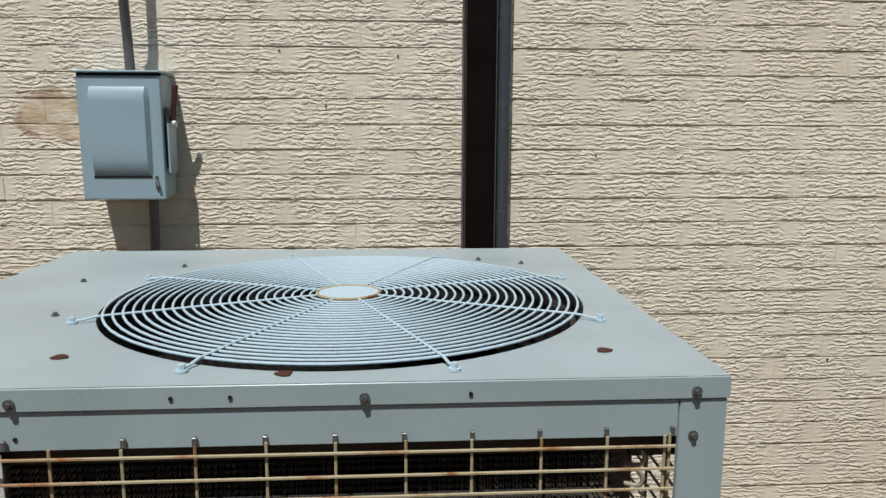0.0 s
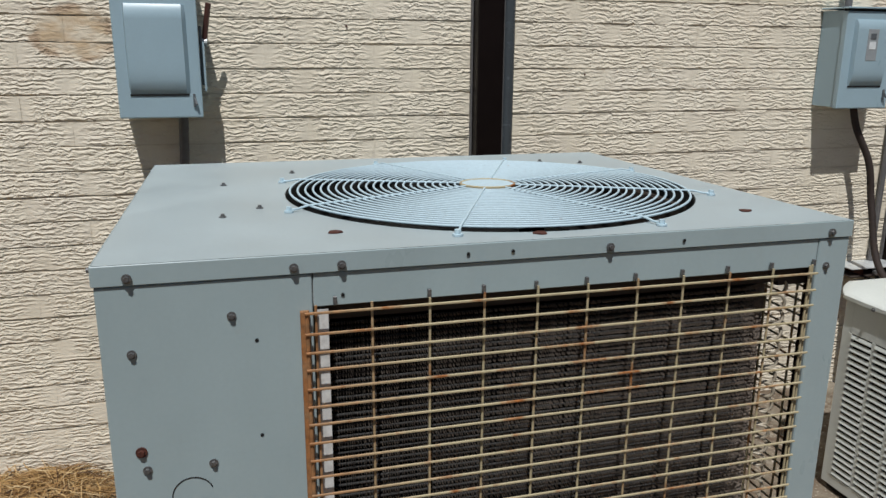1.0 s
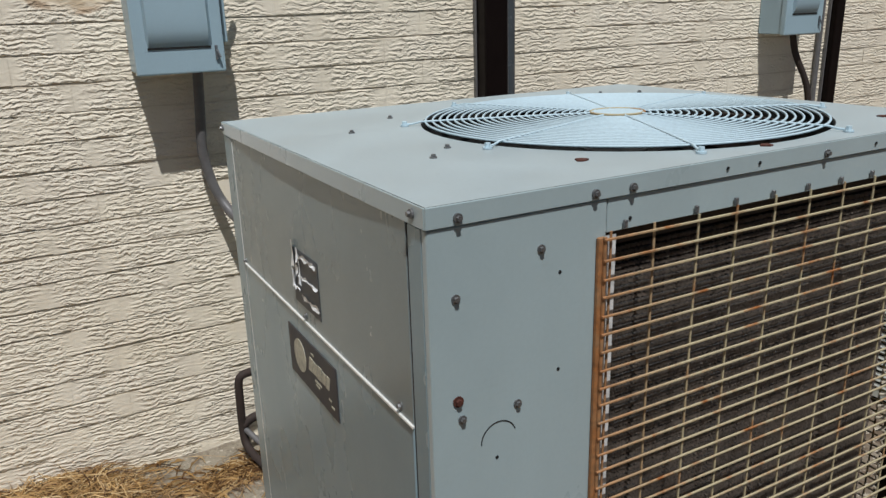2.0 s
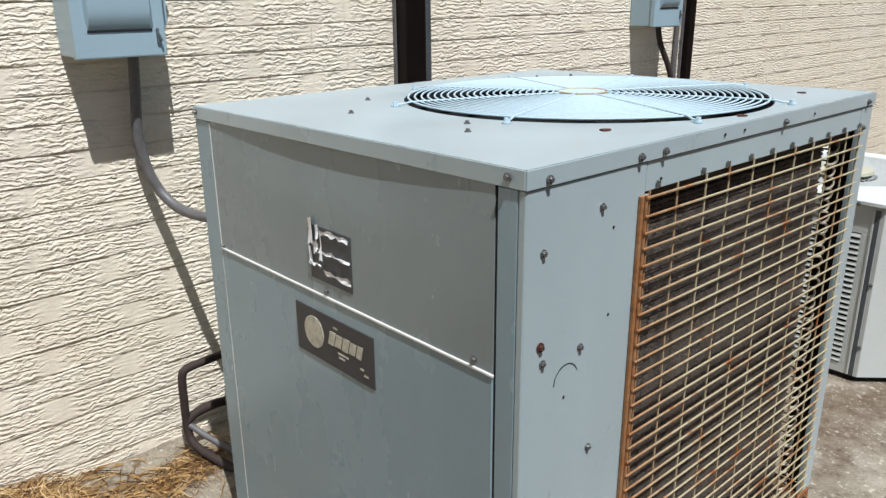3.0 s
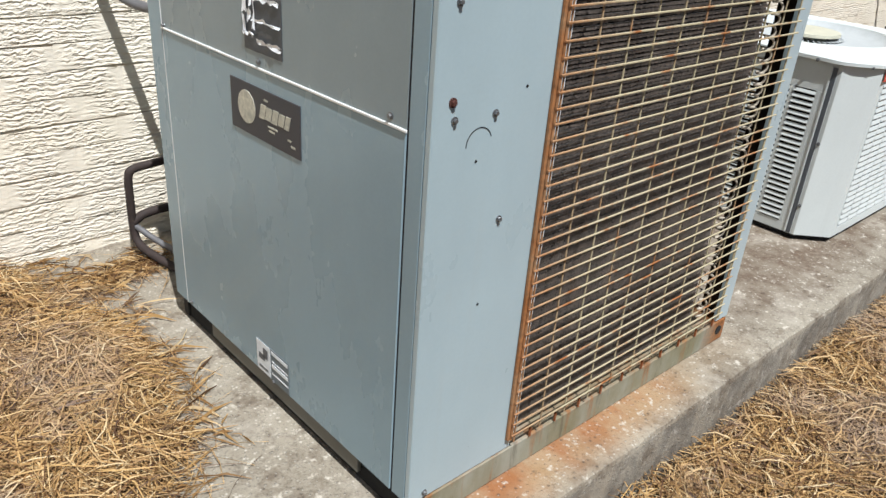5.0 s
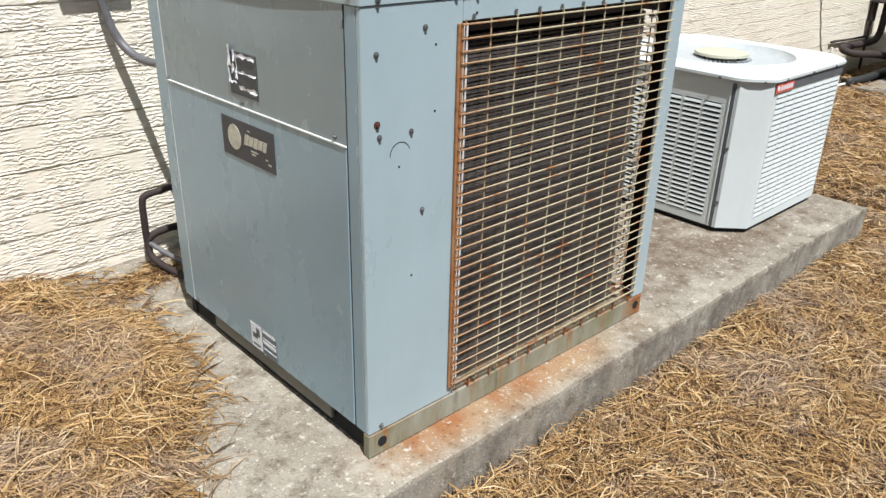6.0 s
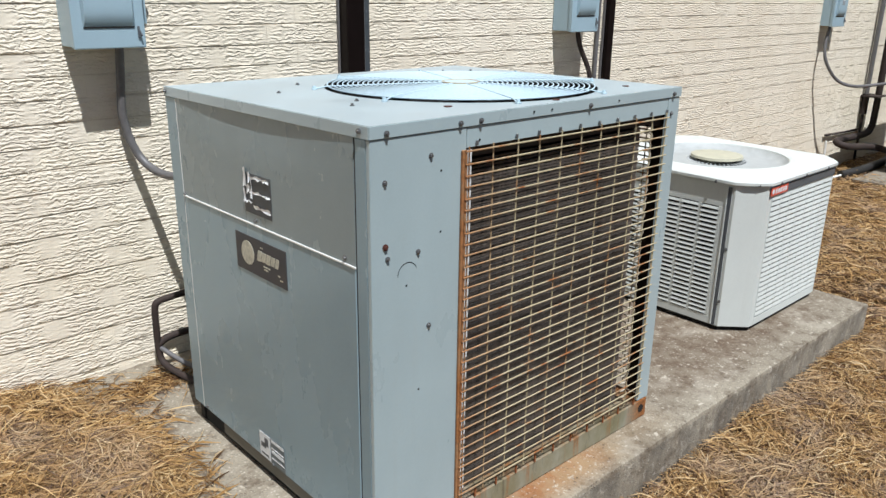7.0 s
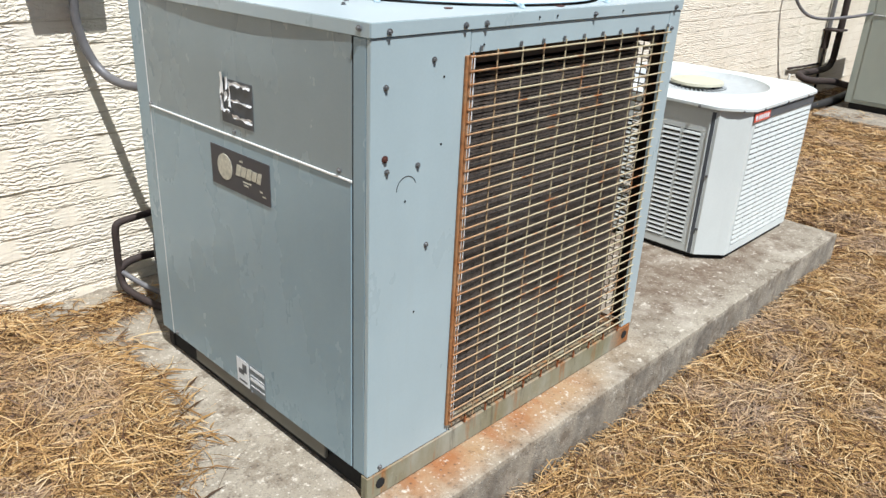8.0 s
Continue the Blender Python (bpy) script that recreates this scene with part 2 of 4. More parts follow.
# chalky, oxidised paint film
M_UNIT.node_tree.nodes["Principled BSDF"].inputs["Sheen Weight"].default_value = 0.30
M_UNIT.node_tree.nodes["Principled BSDF"].inputs["Sheen Roughness"].default_value = 0.45
M_LID = paint("grey_lid_paint", (0.375, 0.44, 0.458), 0.45, 0.08, dirt_amount=0.22, streak=False)
# side panels: unit paint made darker and bluer for their shaded side
M_PANEL = paint("glossy_shaded_panel_paint", (0.255, 0.348, 0.388), 0.25, 0.05, dirt_amount=0.08)
# upper panel: darker, warmer copy with the ground's reflection in its colour
M_UPPER = paint("upper_panel_shade_paint", (0.235, 0.285, 0.292), 0.25, 0.06, dirt_amount=0.10)
M_BASE = stained_base()
M_BOX = paint("light_grey_box_enamel", (0.335, 0.45, 0.51), 0.33, 0.04, dirt_amount=0.08, streak=False)
M_BEIGE = paint("beige_white_unit_paint", (0.64, 0.668, 0.632), 0.42, 0.05, dirt_amount=0.15)
M_GREEN = paint("far_grey_green_paint", (0.33, 0.36, 0.31), 0.4, 0.06, dirt_amount=0.15)
M_BRICK = brick_paint()
M_MORTAR = mortar_paint()
M_CONCRETE = concrete()
M_SOIL = soil()
M_STRAW = straw()
M_GRILLE = rusty("coated_grille_wire", (0.46, 0.39, 0.24), left_edge=0.235, amount=0.7)
M_GUARD = rusty("galvanised_guard_wire", (0.52, 0.66, 0.73), amount=-0.05)
M_FINS = fins()
# tube coloured near-black to give the deep shade between the fins
M_TUBE = plain("shade_dark_coil_tube", (0.030, 0.028, 0.026), 0.7, 0, 0.3, 60)
# near-black stands in for shade inside, behind and under the cabinets
M_DARK = plain("shaded_interior", (0.012, 0.011, 0.010), 0.8)
# dark brown for rusted strut steel and for shade inside the large unit
M_BROWNISH = plain("brown_rust_and_shade", (0.035, 0.024, 0.018), 0.7)
M_BLACK = plain("black_rubber", (0.018, 0.017, 0.016), 0.6)
M_SCREW = plain("dull_zinc_screw", (0.19, 0.19, 0.19), 0.4, 0.6, 0.35, 300)
M_RUST = plain("brown_rust", (0.075, 0.022, 0.013), 0.85, 0, 0.4, 200, 0.4)
M_ORANGE = plain("orange_rust", (0.29, 0.095, 0.028), 0.85, 0, 0.4, 150, 0.4)
# black that stands in for shade in screw holes, seams and gaps
M_HOLE = plain("screw_hole", (0.008, 0.008, 0.008), 0.9)
# brown taken near black, standing in for shade in an open channel
M_BROWN = plain("dark_brown_with_shade", (0.007, 0.004, 0.0035), 0.45, 0, 0.25, 9)
M_BROWN.node_tree.nodes["Principled BSDF"].inputs["Specular IOR Level"].default_value = 0.12
# skid plate paint darkened for the shade under the cabinet
M_SKID = paint("shaded_skid_paint", (0.14, 0.135, 0.11), 0.5, 0.15, (0.12, 0.07, 0.03), 0.4)
M_CONDUIT = plain("grey_conduit", (0.125, 0.120, 0.120), 0.45, 0, 0.15, 60)
M_GLOSSPIPE = plain("glossy_blue_grey_pipe", (0.060, 0.070, 0.078), 0.22, 0, 0.12, 12, 0.03)
M_STEEL = plain("galvanised_steel", (0.60, 0.62, 0.62), 0.45, 0.4, 0.15, 50)
M_ALU = plain("bright_coil_ends", (0.66, 0.66, 0.64), 0.5, 0.1, 0.2, 80)
# pale colour carries the sunlight on the coil's end loops
M_BENDS = plain("sunlit_return_bends", (0.44, 0.385, 0.30), 0.5, 0.1, 0.25, 70)
M_RED = plain("red_handle", (0.42, 0.022, 0.024), 0.4, 0, 0.12, 40)
M_DARKRED = plain("dull_red_grip", (0.085, 0.030, 0.022), 0.5, 0, 0.15, 40)
M_CREAM = plain("aged_cream_plastic", (0.47, 0.45, 0.34), 0.5, 0, 0.1, 30)
M_WELL = plain("grey_discharge_screen", (0.40, 0.415, 0.405), 0.55, 0.0, 0.10, 30)
M_INSUL = plain("brown_black_pipe_insulation", (0.030, 0.019, 0.015), 0.8, 0, 0.3, 60, 0.5)
M_PLATE = plain("faded_brown_name_plate", (0.048, 0.046, 0.050), 0.6, 0, 0.2, 30)
M_PLATE_LIGHT = plain("worn_cream_print", (0.50, 0.48, 0.38), 0.6, 0, 0.3, 120)
M_FOIL = plain("crinkled_foil_label", (0.88, 0.90, 0.92), 0.35, 0.1, 0.12, 90, 1.0)
M_FOIL_DARK = plain("dark_label_print", (0.055, 0.060, 0.066), 0.5, 0.0, 0.4, 60, 0.6)
M_WHITE = plain("white_label", (0.72, 0.74, 0.74), 0.5, 0, 0.08, 60)
M_GREYPRINT = plain("grey_label_print", (0.30, 0.32, 0.33), 0.5, 0, 0.1, 60)
M_LABELGREY = plain("dark_grey_label_field", (0.13, 0.155, 0.165), 0.5, 0, 0.15, 60)
M_REDLABEL = plain("red_brand_strip", (0.62, 0.10, 0.06), 0.45, 0, 0.1, 60)
M_DARKSTRIPE = plain("dark_grey_stripe", (0.10, 0.11, 0.12), 0.45, 0, 0.1, 60)
M_SEALANT = plain("white_edge_sealant", (0.74, 0.74, 0.70), 0.5, 0, 0.1, 90)


# ---- mesh writers ----
def box(bm, x0, x1, y0, y1, z0, z1, bevel=0.0, seg=1):
    m = Matrix.Translation(((x0 + x1) / 2, (y0 + y1) / 2, (z0 + z1) / 2)) @ Matrix.Diagonal((x1 - x0, y1 - y0, z1 - z0, 1))
    made = bmesh.ops.create_cube(bm, size=1.0, matrix=m)["verts"]
    if bevel:
        edges = list({e for v in made for e in v.link_edges})
        bmesh.ops.bevel(bm, geom=edges, offset=bevel, segments=seg, affect="EDGES", profile=0.6)
    return bm


def rod(bm, a, b, r, seg=8, r2=None):
    a, b = Vector(a), Vector(b)
    d = b - a
    m = Matrix.Translation((a + b) / 2) @ d.to_track_quat("Z", "Y").to_matrix().to_4x4()
    bmesh.ops.create_cone(bm, cap_ends=True, segments=seg, radius1=r, radius2=r if r2 is None else r2, depth=d.length, matrix=m)
    return bm


def smooth_path(points, steps=6):
    """Catmull-Rom points through a short list of corners."""
    p = [Vector(q) for q in points]
    p = [2 * p[0] - p[1], *p, 2 * p[-1] - p[-2]]
    out = []
    for k in range(1, len(p) - 2):
        for s in range(steps):
            t = s / steps
            a, b, c, d = p[k - 1 : k + 3]
            out.append(0.5 * (2 * b + (c - a) * t + (2 * a - 5 * b + 4 * c - d) * t * t + (3 * b - a - 3 * c + d) * t * t * t))
    out.append(p[-2])
    return out


def tube(bm, points, r, seg=10, ribs=0.0):
    """A round tube along points; ribs: how much every other ring swells."""
    pts = [Vector(p) for p in points]
    rings = []
    side = Vector((0, 0, 1))
    for k, p in enumerate(pts):
        t = (pts[min(k + 1, len(pts) - 1)] - pts[max(k - 1, 0)]).normalized()
        side = side - t * side.dot(t)
        if side.length < 1e-4:
            side = t.orthogonal()
        side.normalize()
        up = t.cross(side)
        q = r * (1 + (ribs if k % 2 else 0))
        rings.append([bm.verts.new(p + q * (math.cos(a) * side + math.sin(a) * up)) for a in (2 * math.pi * s / seg for s in range(seg))])
    for a, b in zip(rings, rings[1:]):
        for s in range(seg):
            bm.faces.new((a[s], a[(s + 1) % seg], b[(s + 1) % seg], b[s]))
    bm.faces.new(rings[0][::-1])
    bm.faces.new(rings[-1])
    return bm


def prism(bm, outline, z0, z1, bevel=0.0):
    """An outline in x and y, drawn up from z0 to z1."""
    lo = [bm.verts.new((x, y, z0)) for x, y in outline]
    hi = [bm.verts.new((x, y, z1)) for x, y in outline]
    k = len(lo)
    faces = [bm.faces.new(lo[::-1]), bm.faces.new(hi)]
    for s in range(k):
        faces.append(bm.faces.new((lo[s], lo[(s + 1) % k], hi[(s + 1) % k], hi[s])))
    if bevel:
        bmesh.ops.bevel(bm, geom=list({e for f in faces for e in f.edges}), offset=bevel, segments=2, affect="EDGES", profile=0.6)
    return bm


def disc_hole(bm, x0, x1, y0, y1, cx, cy, r, z, seg=64):
    """A flat sheet with a round hole, facing up."""
    ring = [bm.verts.new((cx + r * math.cos(2 * math.pi * s / seg), cy + r * math.sin(2 * math.pi * s / seg), z)) for s in range(seg)]
    outer = []
    for s in range(seg):
        a = 2 * math.pi * (s + 0.0) / seg
        dx, dy = math.cos(a), math.sin(a)
        fx = ((x1 - cx) if dx > 0 else (x0 - cx)) / dx if abs(dx) > 1e-6 else 1e9
        fy = ((y1 - cy) if dy > 0 else (y0 - cy)) / dy if abs(dy) > 1e-6 else 1e9
        k = min(fx, fy)
        outer.append(bm.verts.new((cx + dx * k, cy + dy * k, z)))
    for s in range(seg):
        bm.faces.new((ring[s], outer[s], outer[(s + 1) % seg], ring[(s + 1) % seg]))
    for px, py in ((x0, y0), (x1, y0), (x1, y1), (x0, y1)):
        a = math.atan2(py - cy, px - cx) % (2 * math.pi)
        s = int(a / (2 * math.pi) * seg) % seg
        v = bm.verts.new((px, py, z))
        bm.faces.new((outer[s], v, outer[(s + 1) % seg]))
    return bm


def mesh_of(name, bm, material, smooth=None):
    bmesh.ops.recalc_face_normals(bm, faces=bm.faces)
    data = bpy.data.meshes.new(name)
    bm.to_mesh(data)
    bm.free()
    data.materials.append(material)
    if smooth is not None:
        for p in data.polygons:
            p.use_smooth = True
        data.set_sharp_from_angle(angle=radians(smooth))
    return data


def part(name, bm, material, parent, label="", smooth=None):
    ob = new(name, mesh_of(name, bm, material, smooth))
    ob.parent = parent
    return tagged(ob, label) if label else ob


def shared(name, data, parent, m, label=""):
    ob = new(name, data)
    ob.parent = parent
    ob.matrix_basis = m
    return tagged(ob, label) if label else ob


def thing(name, at, label, category, group="", kind=""):
    ob = new(name)
    ob.empty_display_size = 0.1
    ob.matrix_basis = pose(*at)
    return tagged(ob, label, category, group, kind)


def B():
    return bmesh.new()


# ---- wall ----
WALL_Y = 1.347
BRICK, COURSE, Z0 = 0.312, 0.068, -0.045
wall = tagged(new("wall_north", mesh_of("wall_north", box(B(), -14, 22, WALL_Y, WALL_Y + 0.25, -0.4, 3.4), M_MORTAR)), "cream painted brick building wall with ridged brick faces", "wall", kind="structure")


def wall_nails():
    """A few old nail heads left in the brickwork."""
    bm = B()
    rod(bm, (0, 0.004, 0), (0, -0.0015, 0), 0.0030, 8)
    data = mesh_of("nail", bm, M_RUST)
    for x, z in ((0.380, 1.443), (0.695, 1.432), (1.292, 1.425), (1.245, 1.165), (1.97, 0.56), (0.50, 1.30)):
        shared("nail", data, wall, pose(x, WALL_Y - 0.004, z))


wall_nails()


# ---- ground and pad ----
def step(a, b, v):
    t = min(1, max(0, (v - a) / (b - a)))
    return t * t * (3 - 2 * t)


def edge_x(y):
    """Where the straw's edge lies on the pad beside the large unit."""
    ys = (-0.3, 0.0, 0.16, 0.28, 0.43, 0.6, 0.75, 0.84, 0.95, 1.09, 1.2, 1.3)
    xs = (-0.45, -0.42, -0.345, -0.28, -0.17, -0.14, -0.13, -0.135, -0.18, -0.215, -0.20, -0.25)
    return float(np.interp(y, ys, xs))


def height(x, y):
    """The ground: low in front of the pad, heaped with straw beside it."""
    bumpy = 0.018 * noise.noise((x * 1.7, y * 1.7, 0)) + 0.013 * noise.noise((x * 7, y * 7, 3))
    low = -0.128 + bumpy + 0.02 * step(-0.35, -0.13, y) * noise.noise((x * 3, 5, 0))
    if y > -0.14 and x < 2.56:
        if x > -0.10:
            return -0.2
        heap = -0.03 + 0.06 * step(0.03, -0.12, x - edge_x(y)) + bumpy * 0.8
        return heap + (low - heap) * step(-0.06, -0.2, y)
    if x < 0:
        left = 0.02 + bumpy
        return low + (left - low) * step(-0.3, -0.9, x) * step(-0.7, -0.1, y)
    return low


def ground_sheet():
    xs = np.concatenate(([-600, -150, -40, -15, -8, -5, -3.5], np.arange(-2.6, 0.4, 0.04), np.arange(0.4, 9, 0.12), [11, 15, 25, 60, 200, 600]))
    ys = np.concatenate(([-600, -150, -40, -15, -8, -5, -3.6], np.arange(-2.8, 1.40, 0.05)))
    nx = len(xs)
    verts = [(float(x), float(y), height(float(x), float(y)) if -3 < x < 9 and y > -3 else -0.13) for y in ys for x in xs]
    faces = [(j * nx + i, j * nx + i + 1, (j + 1) * nx + i + 1, (j + 1) * nx + i) for j in range(len(ys) - 1) for i in range(nx - 1)]
    data = bpy.data.meshes.new("ground")
    data.from_pydata(verts, [], faces)
    data.materials.append(M_SOIL)
    for p in data.polygons:
        p.use_smooth = True
    return tagged(new("ground", data), "brown soil covered with dry pine straw", "ground", kind="structure")


ground_sheet()


def concrete_pad():
    bm = B()
    box(bm, -0.62, 2.536, -0.113, 1.343, -0.25, 0.0)
    bmesh.ops.subdivide_edges(bm, edges=[e for e in bm.edges if abs(e.verts[0].co.x - e.verts[1].co.x) > 1], cuts=60, use_grid_fill=True)
    sharp = [e for e in bm.edges if min(v.co.z for v in e.verts) > -0.01 and len({round(f.normal.z) for f in e.link_faces}) > 1]
    bmesh.ops.bevel(bm, geom=sharp, offset=0.009, segments=2, affect="EDGES", profile=0.6)
    for v in bm.verts:
        if v.co.z > -0.03:
            k = 0.004 * noise.noise(v.co * 9) + 0.003 * noise.noise(v.co * 30)
            v.co += Vector((0, k, 0.4 * k - 0.0015))
    return tagged(new("concrete_pad", mesh_of("concrete_pad", bm, M_CONCRETE, 40)), "weathered concrete equipment pad with rust stains", "concrete pad", kind="structure")


concrete_pad()


# ---- shared hardware ----
def screw_mesh(r=0.0045, material=None, name="screw"):
    """A hex-head screw with washer, pointing to -y."""
    bm = B()
    rod(bm, (0, 0.001, 0), (0, -0.0018, 0), r * 1.25, 12)
    rod(bm, (0, -0.0015, 0), (0, -0.0055, 0), r * 0.8, 6, r * 0.72)
    return mesh_of(name, bm, material or M_SCREW)


SCREW = screw_mesh()
SCREW_RUSTY = screw_mesh(0.0056, M_RUST, "rusty_screw")


def hole_mesh(r=0.0024):
    bm = B()
    # flat black disc in place of an open screw hole's shade
    rod(bm, (0, 0.0005, 0), (0, -0.0006, 0), r, 10)
    return mesh_of("screw_hole", bm, M_HOLE)


HOLE = hole_mesh()
W, D, H = 1.045, 0.885, 0.996
FAN = (0.609, 0.400)


def fan_guard(unit):
    """Flat ring guard with eight spokes over the fan opening."""
    guard = part("fan_guard", rod(B(), (FAN[0], FAN[1], 1.003), (FAN[0], FAN[1], 1.0065), 0.047, 24), M_GUARD, unit, "galvanised ring fan guard with rusted spots")
    cx, cy = FAN
    part("hub_rim", tube(B(), [(cx + 0.049 * math.cos(q * math.pi / 18), cy + 0.049 * math.sin(q * math.pi / 18), 1.0058) for q in range(37)], 0.0026, 6), M_GRILLE, guard, "rusted hub rim")
    rings = 23
    for k in range(rings):
        r = 0.060 + (0.354 - 0.060) * k / (rings - 1)
        bm = B()
        seg = 64
        z = 1.0015 + 0.0025 * math.cos(k / rings * 1.5)
        loop = []
        for s in range(seg):
            a = 2 * math.pi * s / seg
            loop.append(Vector((cx + r * math.cos(a), cy + r * math.sin(a), z)))
        rows = []
        for s, p in enumerate(loop):
            out = Vector((p.x - cx, p.y - cy, 0)).normalized()
            rows.append([bm.verts.new(p + 0.0021 * (math.cos(q) * out + math.sin(q) * Vector((0, 0, 1)))) for q in (0, 1.05, 2.09, 3.14, 4.19, 5.24)])
        for s in range(seg):
            a, b = rows[s], rows[(s + 1) % seg]
            for q in range(6):
                bm.faces.new((a[q], a[(q + 1) % 6], b[(q + 1) % 6], b[q]))
        part("ring", bm, M_GUARD, guard, smooth=80)
    for k in range(8):
        a = math.radians(22.5 - 2.0 + 45 * k)
        d = Vector((math.cos(a), math.sin(a), 0))
        c = Vector((cx, cy, 0))
        bm = B()
        pts = [c + d * 0.045 + Vector((0, 0, 1.0058)), c + d * 0.30 + Vector((0, 0, 1.0042)), c + d * 0.362 + Vector((0, 0, 1.0036)), c + d * 0.378 + Vector((0, 0, 1.0003)), c + d * 0.392 + Vector((0, 0, 1.0000))]
        tube(bm, pts, 0.0019, 8)
        rod(bm, c + d * 0.392 + Vector((0, 0, 0.9965)), c + d * 0.392 + Vector((0, 0, 0.9995)), 0.0075, 10)
        rod(bm, c + d * 0.392 + Vector((0, 0, 0.999)), c + d * 0.392 + Vector((0, 0, 1.0055)), 0.0045, 6)
        part("spoke", bm, M_GUARD, guard, smooth=50)
    return guard


def grille(unit):
    """Welded wire guard over the coil: close horizontal wires, wide uprights, bent tabs at the rim."""
    frame_ = part("wire_grille", rod(B(), (0.239, -0.0085, 0.088), (0.239, -0.0085, 0.925), 0.0026, 8), M_GRILLE, unit, "rusting yellowish wire coil grille")
    part("edge_strip", box(B(), 0.2312, 0.2425, -0.0068, -0.0008, 0.086, 0.924, 0.0008), M_GRILLE, frame_, "rusted grille edge strip")
    up = B()
    rod(up, (0, 0, 0), (0, 0, 0.852), 0.0018, 6)
    up = mesh_of("upright_wire", up, M_GRILLE)
    across = mesh_of("cross_wire", rod(B(), (0, 0, 0), (0.748, 0, 0), 0.0019, 6), M_GRILLE)
    for x in (0.249, *(0.322 + 0.0735 * k for k in range(9)), 0.972, 0.981):
        shared("upright_wire", up, frame_, pose(x, -0.0075, 0.078 + 0.004 * random.random(), 0.15 * random.uniform(-1, 1), 0.12 * random.uniform(-1, 1)))
    for k in range(34):
        z = 0.099 + (0.921 - 0.099) * k / 33
        shared("cross_wire", across, frame_, pose(0.236, -0.0115, z + random.uniform(-0.0012, 0.0012), 0, random.uniform(-0.12, 0.12), random.uniform(-0.1, 0.1)))
    tab = B()
    box(tab, -0.0024, 0.0024, -0.006, -0.001, 0, 0.010, 0.0006)
    tab = mesh_of("clip", tab, M_SCREW)
    low = box(B(), -0.0016, 0.0016, -0.006, -0.001, -0.012, 0.010, 0.0006)
    low = mesh_of("clip", low, M_ORANGE)
    for k in range(10):
        shared("clip", tab, frame_, pose(0.322 + 0.0735 * k if k else 0.2745, 0, 0.930))
        shared("clip", low, frame_, pose(0.3 + 0.0735 * k if k < 9 else 0.965, 0, 0.074))


def coil(unit):
    """Bristly coil tubes stacked behind the grille, bending round the far corner."""
    R, yf, xs, back = 0.075, 0.034, 0.968, D - 0.10

    def run(inset):
        r = R - inset
        pts = [(0.256, yf + inset), (0.45, yf + inset), (0.70, yf + inset)]
        for k in range(10):
            q = math.radians(-90 + 10 * k)
            pts.append((xs - R + r * math.cos(q), yf + R + r * math.sin(q)))
        pts += [(xs - inset, 0.30), (xs - inset, 0.60), (xs - inset, back)]
        return pts

    core = B()
    rows = [(core.verts.new((x, y, 0.066)), core.verts.new((x, y, 0.895))) for x, y in run(0.011)]
    for p, q in zip(rows, rows[1:]):
        core.faces.new((p[0], q[0], q[1], p[1]))
    bmesh.ops.solidify(core, geom=core.faces[:], thickness=0.004)
    # near-black sheet carries the shade behind the fins
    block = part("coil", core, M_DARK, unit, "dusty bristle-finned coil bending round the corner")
    line = mesh_of("tube_core", tube(B(), [(x, y, 0) for x, y in run(0.007)], 0.0024, 6), M_TUBE, 70)
    bm = B()
    rng = random.Random(21)
    path = [Vector((x, y, 0)) for x, y in run(0.002)]
    for p, q in zip(path, path[1:]):
        along = (q - p).normalized()
        out = Vector((along.y, -along.x, 0))
        count = max(2, int((q - p).length / 0.0036))
        for k in range(count):
            c = p + (q - p) * ((k + rng.uniform(0.2, 0.8)) / count)
            lean = along * rng.uniform(-0.0008, 0.0008)
            up = Vector((0, 0, 0.0028 * rng.uniform(0.8, 1.05)))
            tip, root = c + out * 0.006 * rng.uniform(0.6, 1.1) + lean, c - out * 0.006
            sag = Vector((0, 0, rng.uniform(-0.0006, 0.0006)))
            bm.faces.new([bm.verts.new(v) for v in (root - up, tip - up * 0.6 + sag, tip + up * 0.6 + sag, root + up)])
    row = mesh_of("coil_tube", bm, M_FINS, 70)
    for k in range(100):
        m = pose(0, random.uniform(-0.0012, 0.0012), 0.072 + 0.00825 * k, random.uniform(-0.12, 0.12), random.uniform(-0.05, 0.05), 0)
        shared("tube_core", line, shared("coil_tube", row, block, m), Matrix())
    arc = [(0.0, 0.0, 0.0)] + [(0.012 + 0.010 * math.sin(q), 0.0, 0.0115 - 0.0115 * math.cos(q)) for q in (math.pi * j / 8 for j in range(9))] + [(0.0, 0.0, 0.023)]
    bend = mesh_of("return_bend", tube(B(), arc, 0.0027, 6), M_BENDS, 60)
    for k in range(34):
        shared("return_bend", bend, block, pose(0.945, 0.036, 0.078 + 0.0243 * k, random.uniform(-12, 12), 0, -38 + random.uniform(-9, 9)))
    part("end_plate", box(B(), 0.2515, 0.2545, 0.020, 0.10, 0.066, 0.925, 0.0008), M_STEEL, block)
    part("top_cap", box(B(), 0.2548, 0.945, 0.0225, 0.12, 0.9015, 0.9675), M_BROWNISH, block, "dark brown cap over the coil")
    part("top_cap", box(B(), 0.9455, W - 0.014, 0.0225, D - 0.15, 0.8950, 0.9675), M_BROWNISH, block, "dark brown cap over the coil")
    part("end_flange", box(B(), 0.2500, 0.2670, 0.0035, 0.0060, 0.088, 0.922, 0.0005), M_ALU, block, "bright galvanised end flange")
    part("coil", box(B(), 0.12, 0.90, D - 0.075, D - 0.04, 0.066, 0.95), M_DARK, unit, "rear coil block coloured near-black for the shade inside")


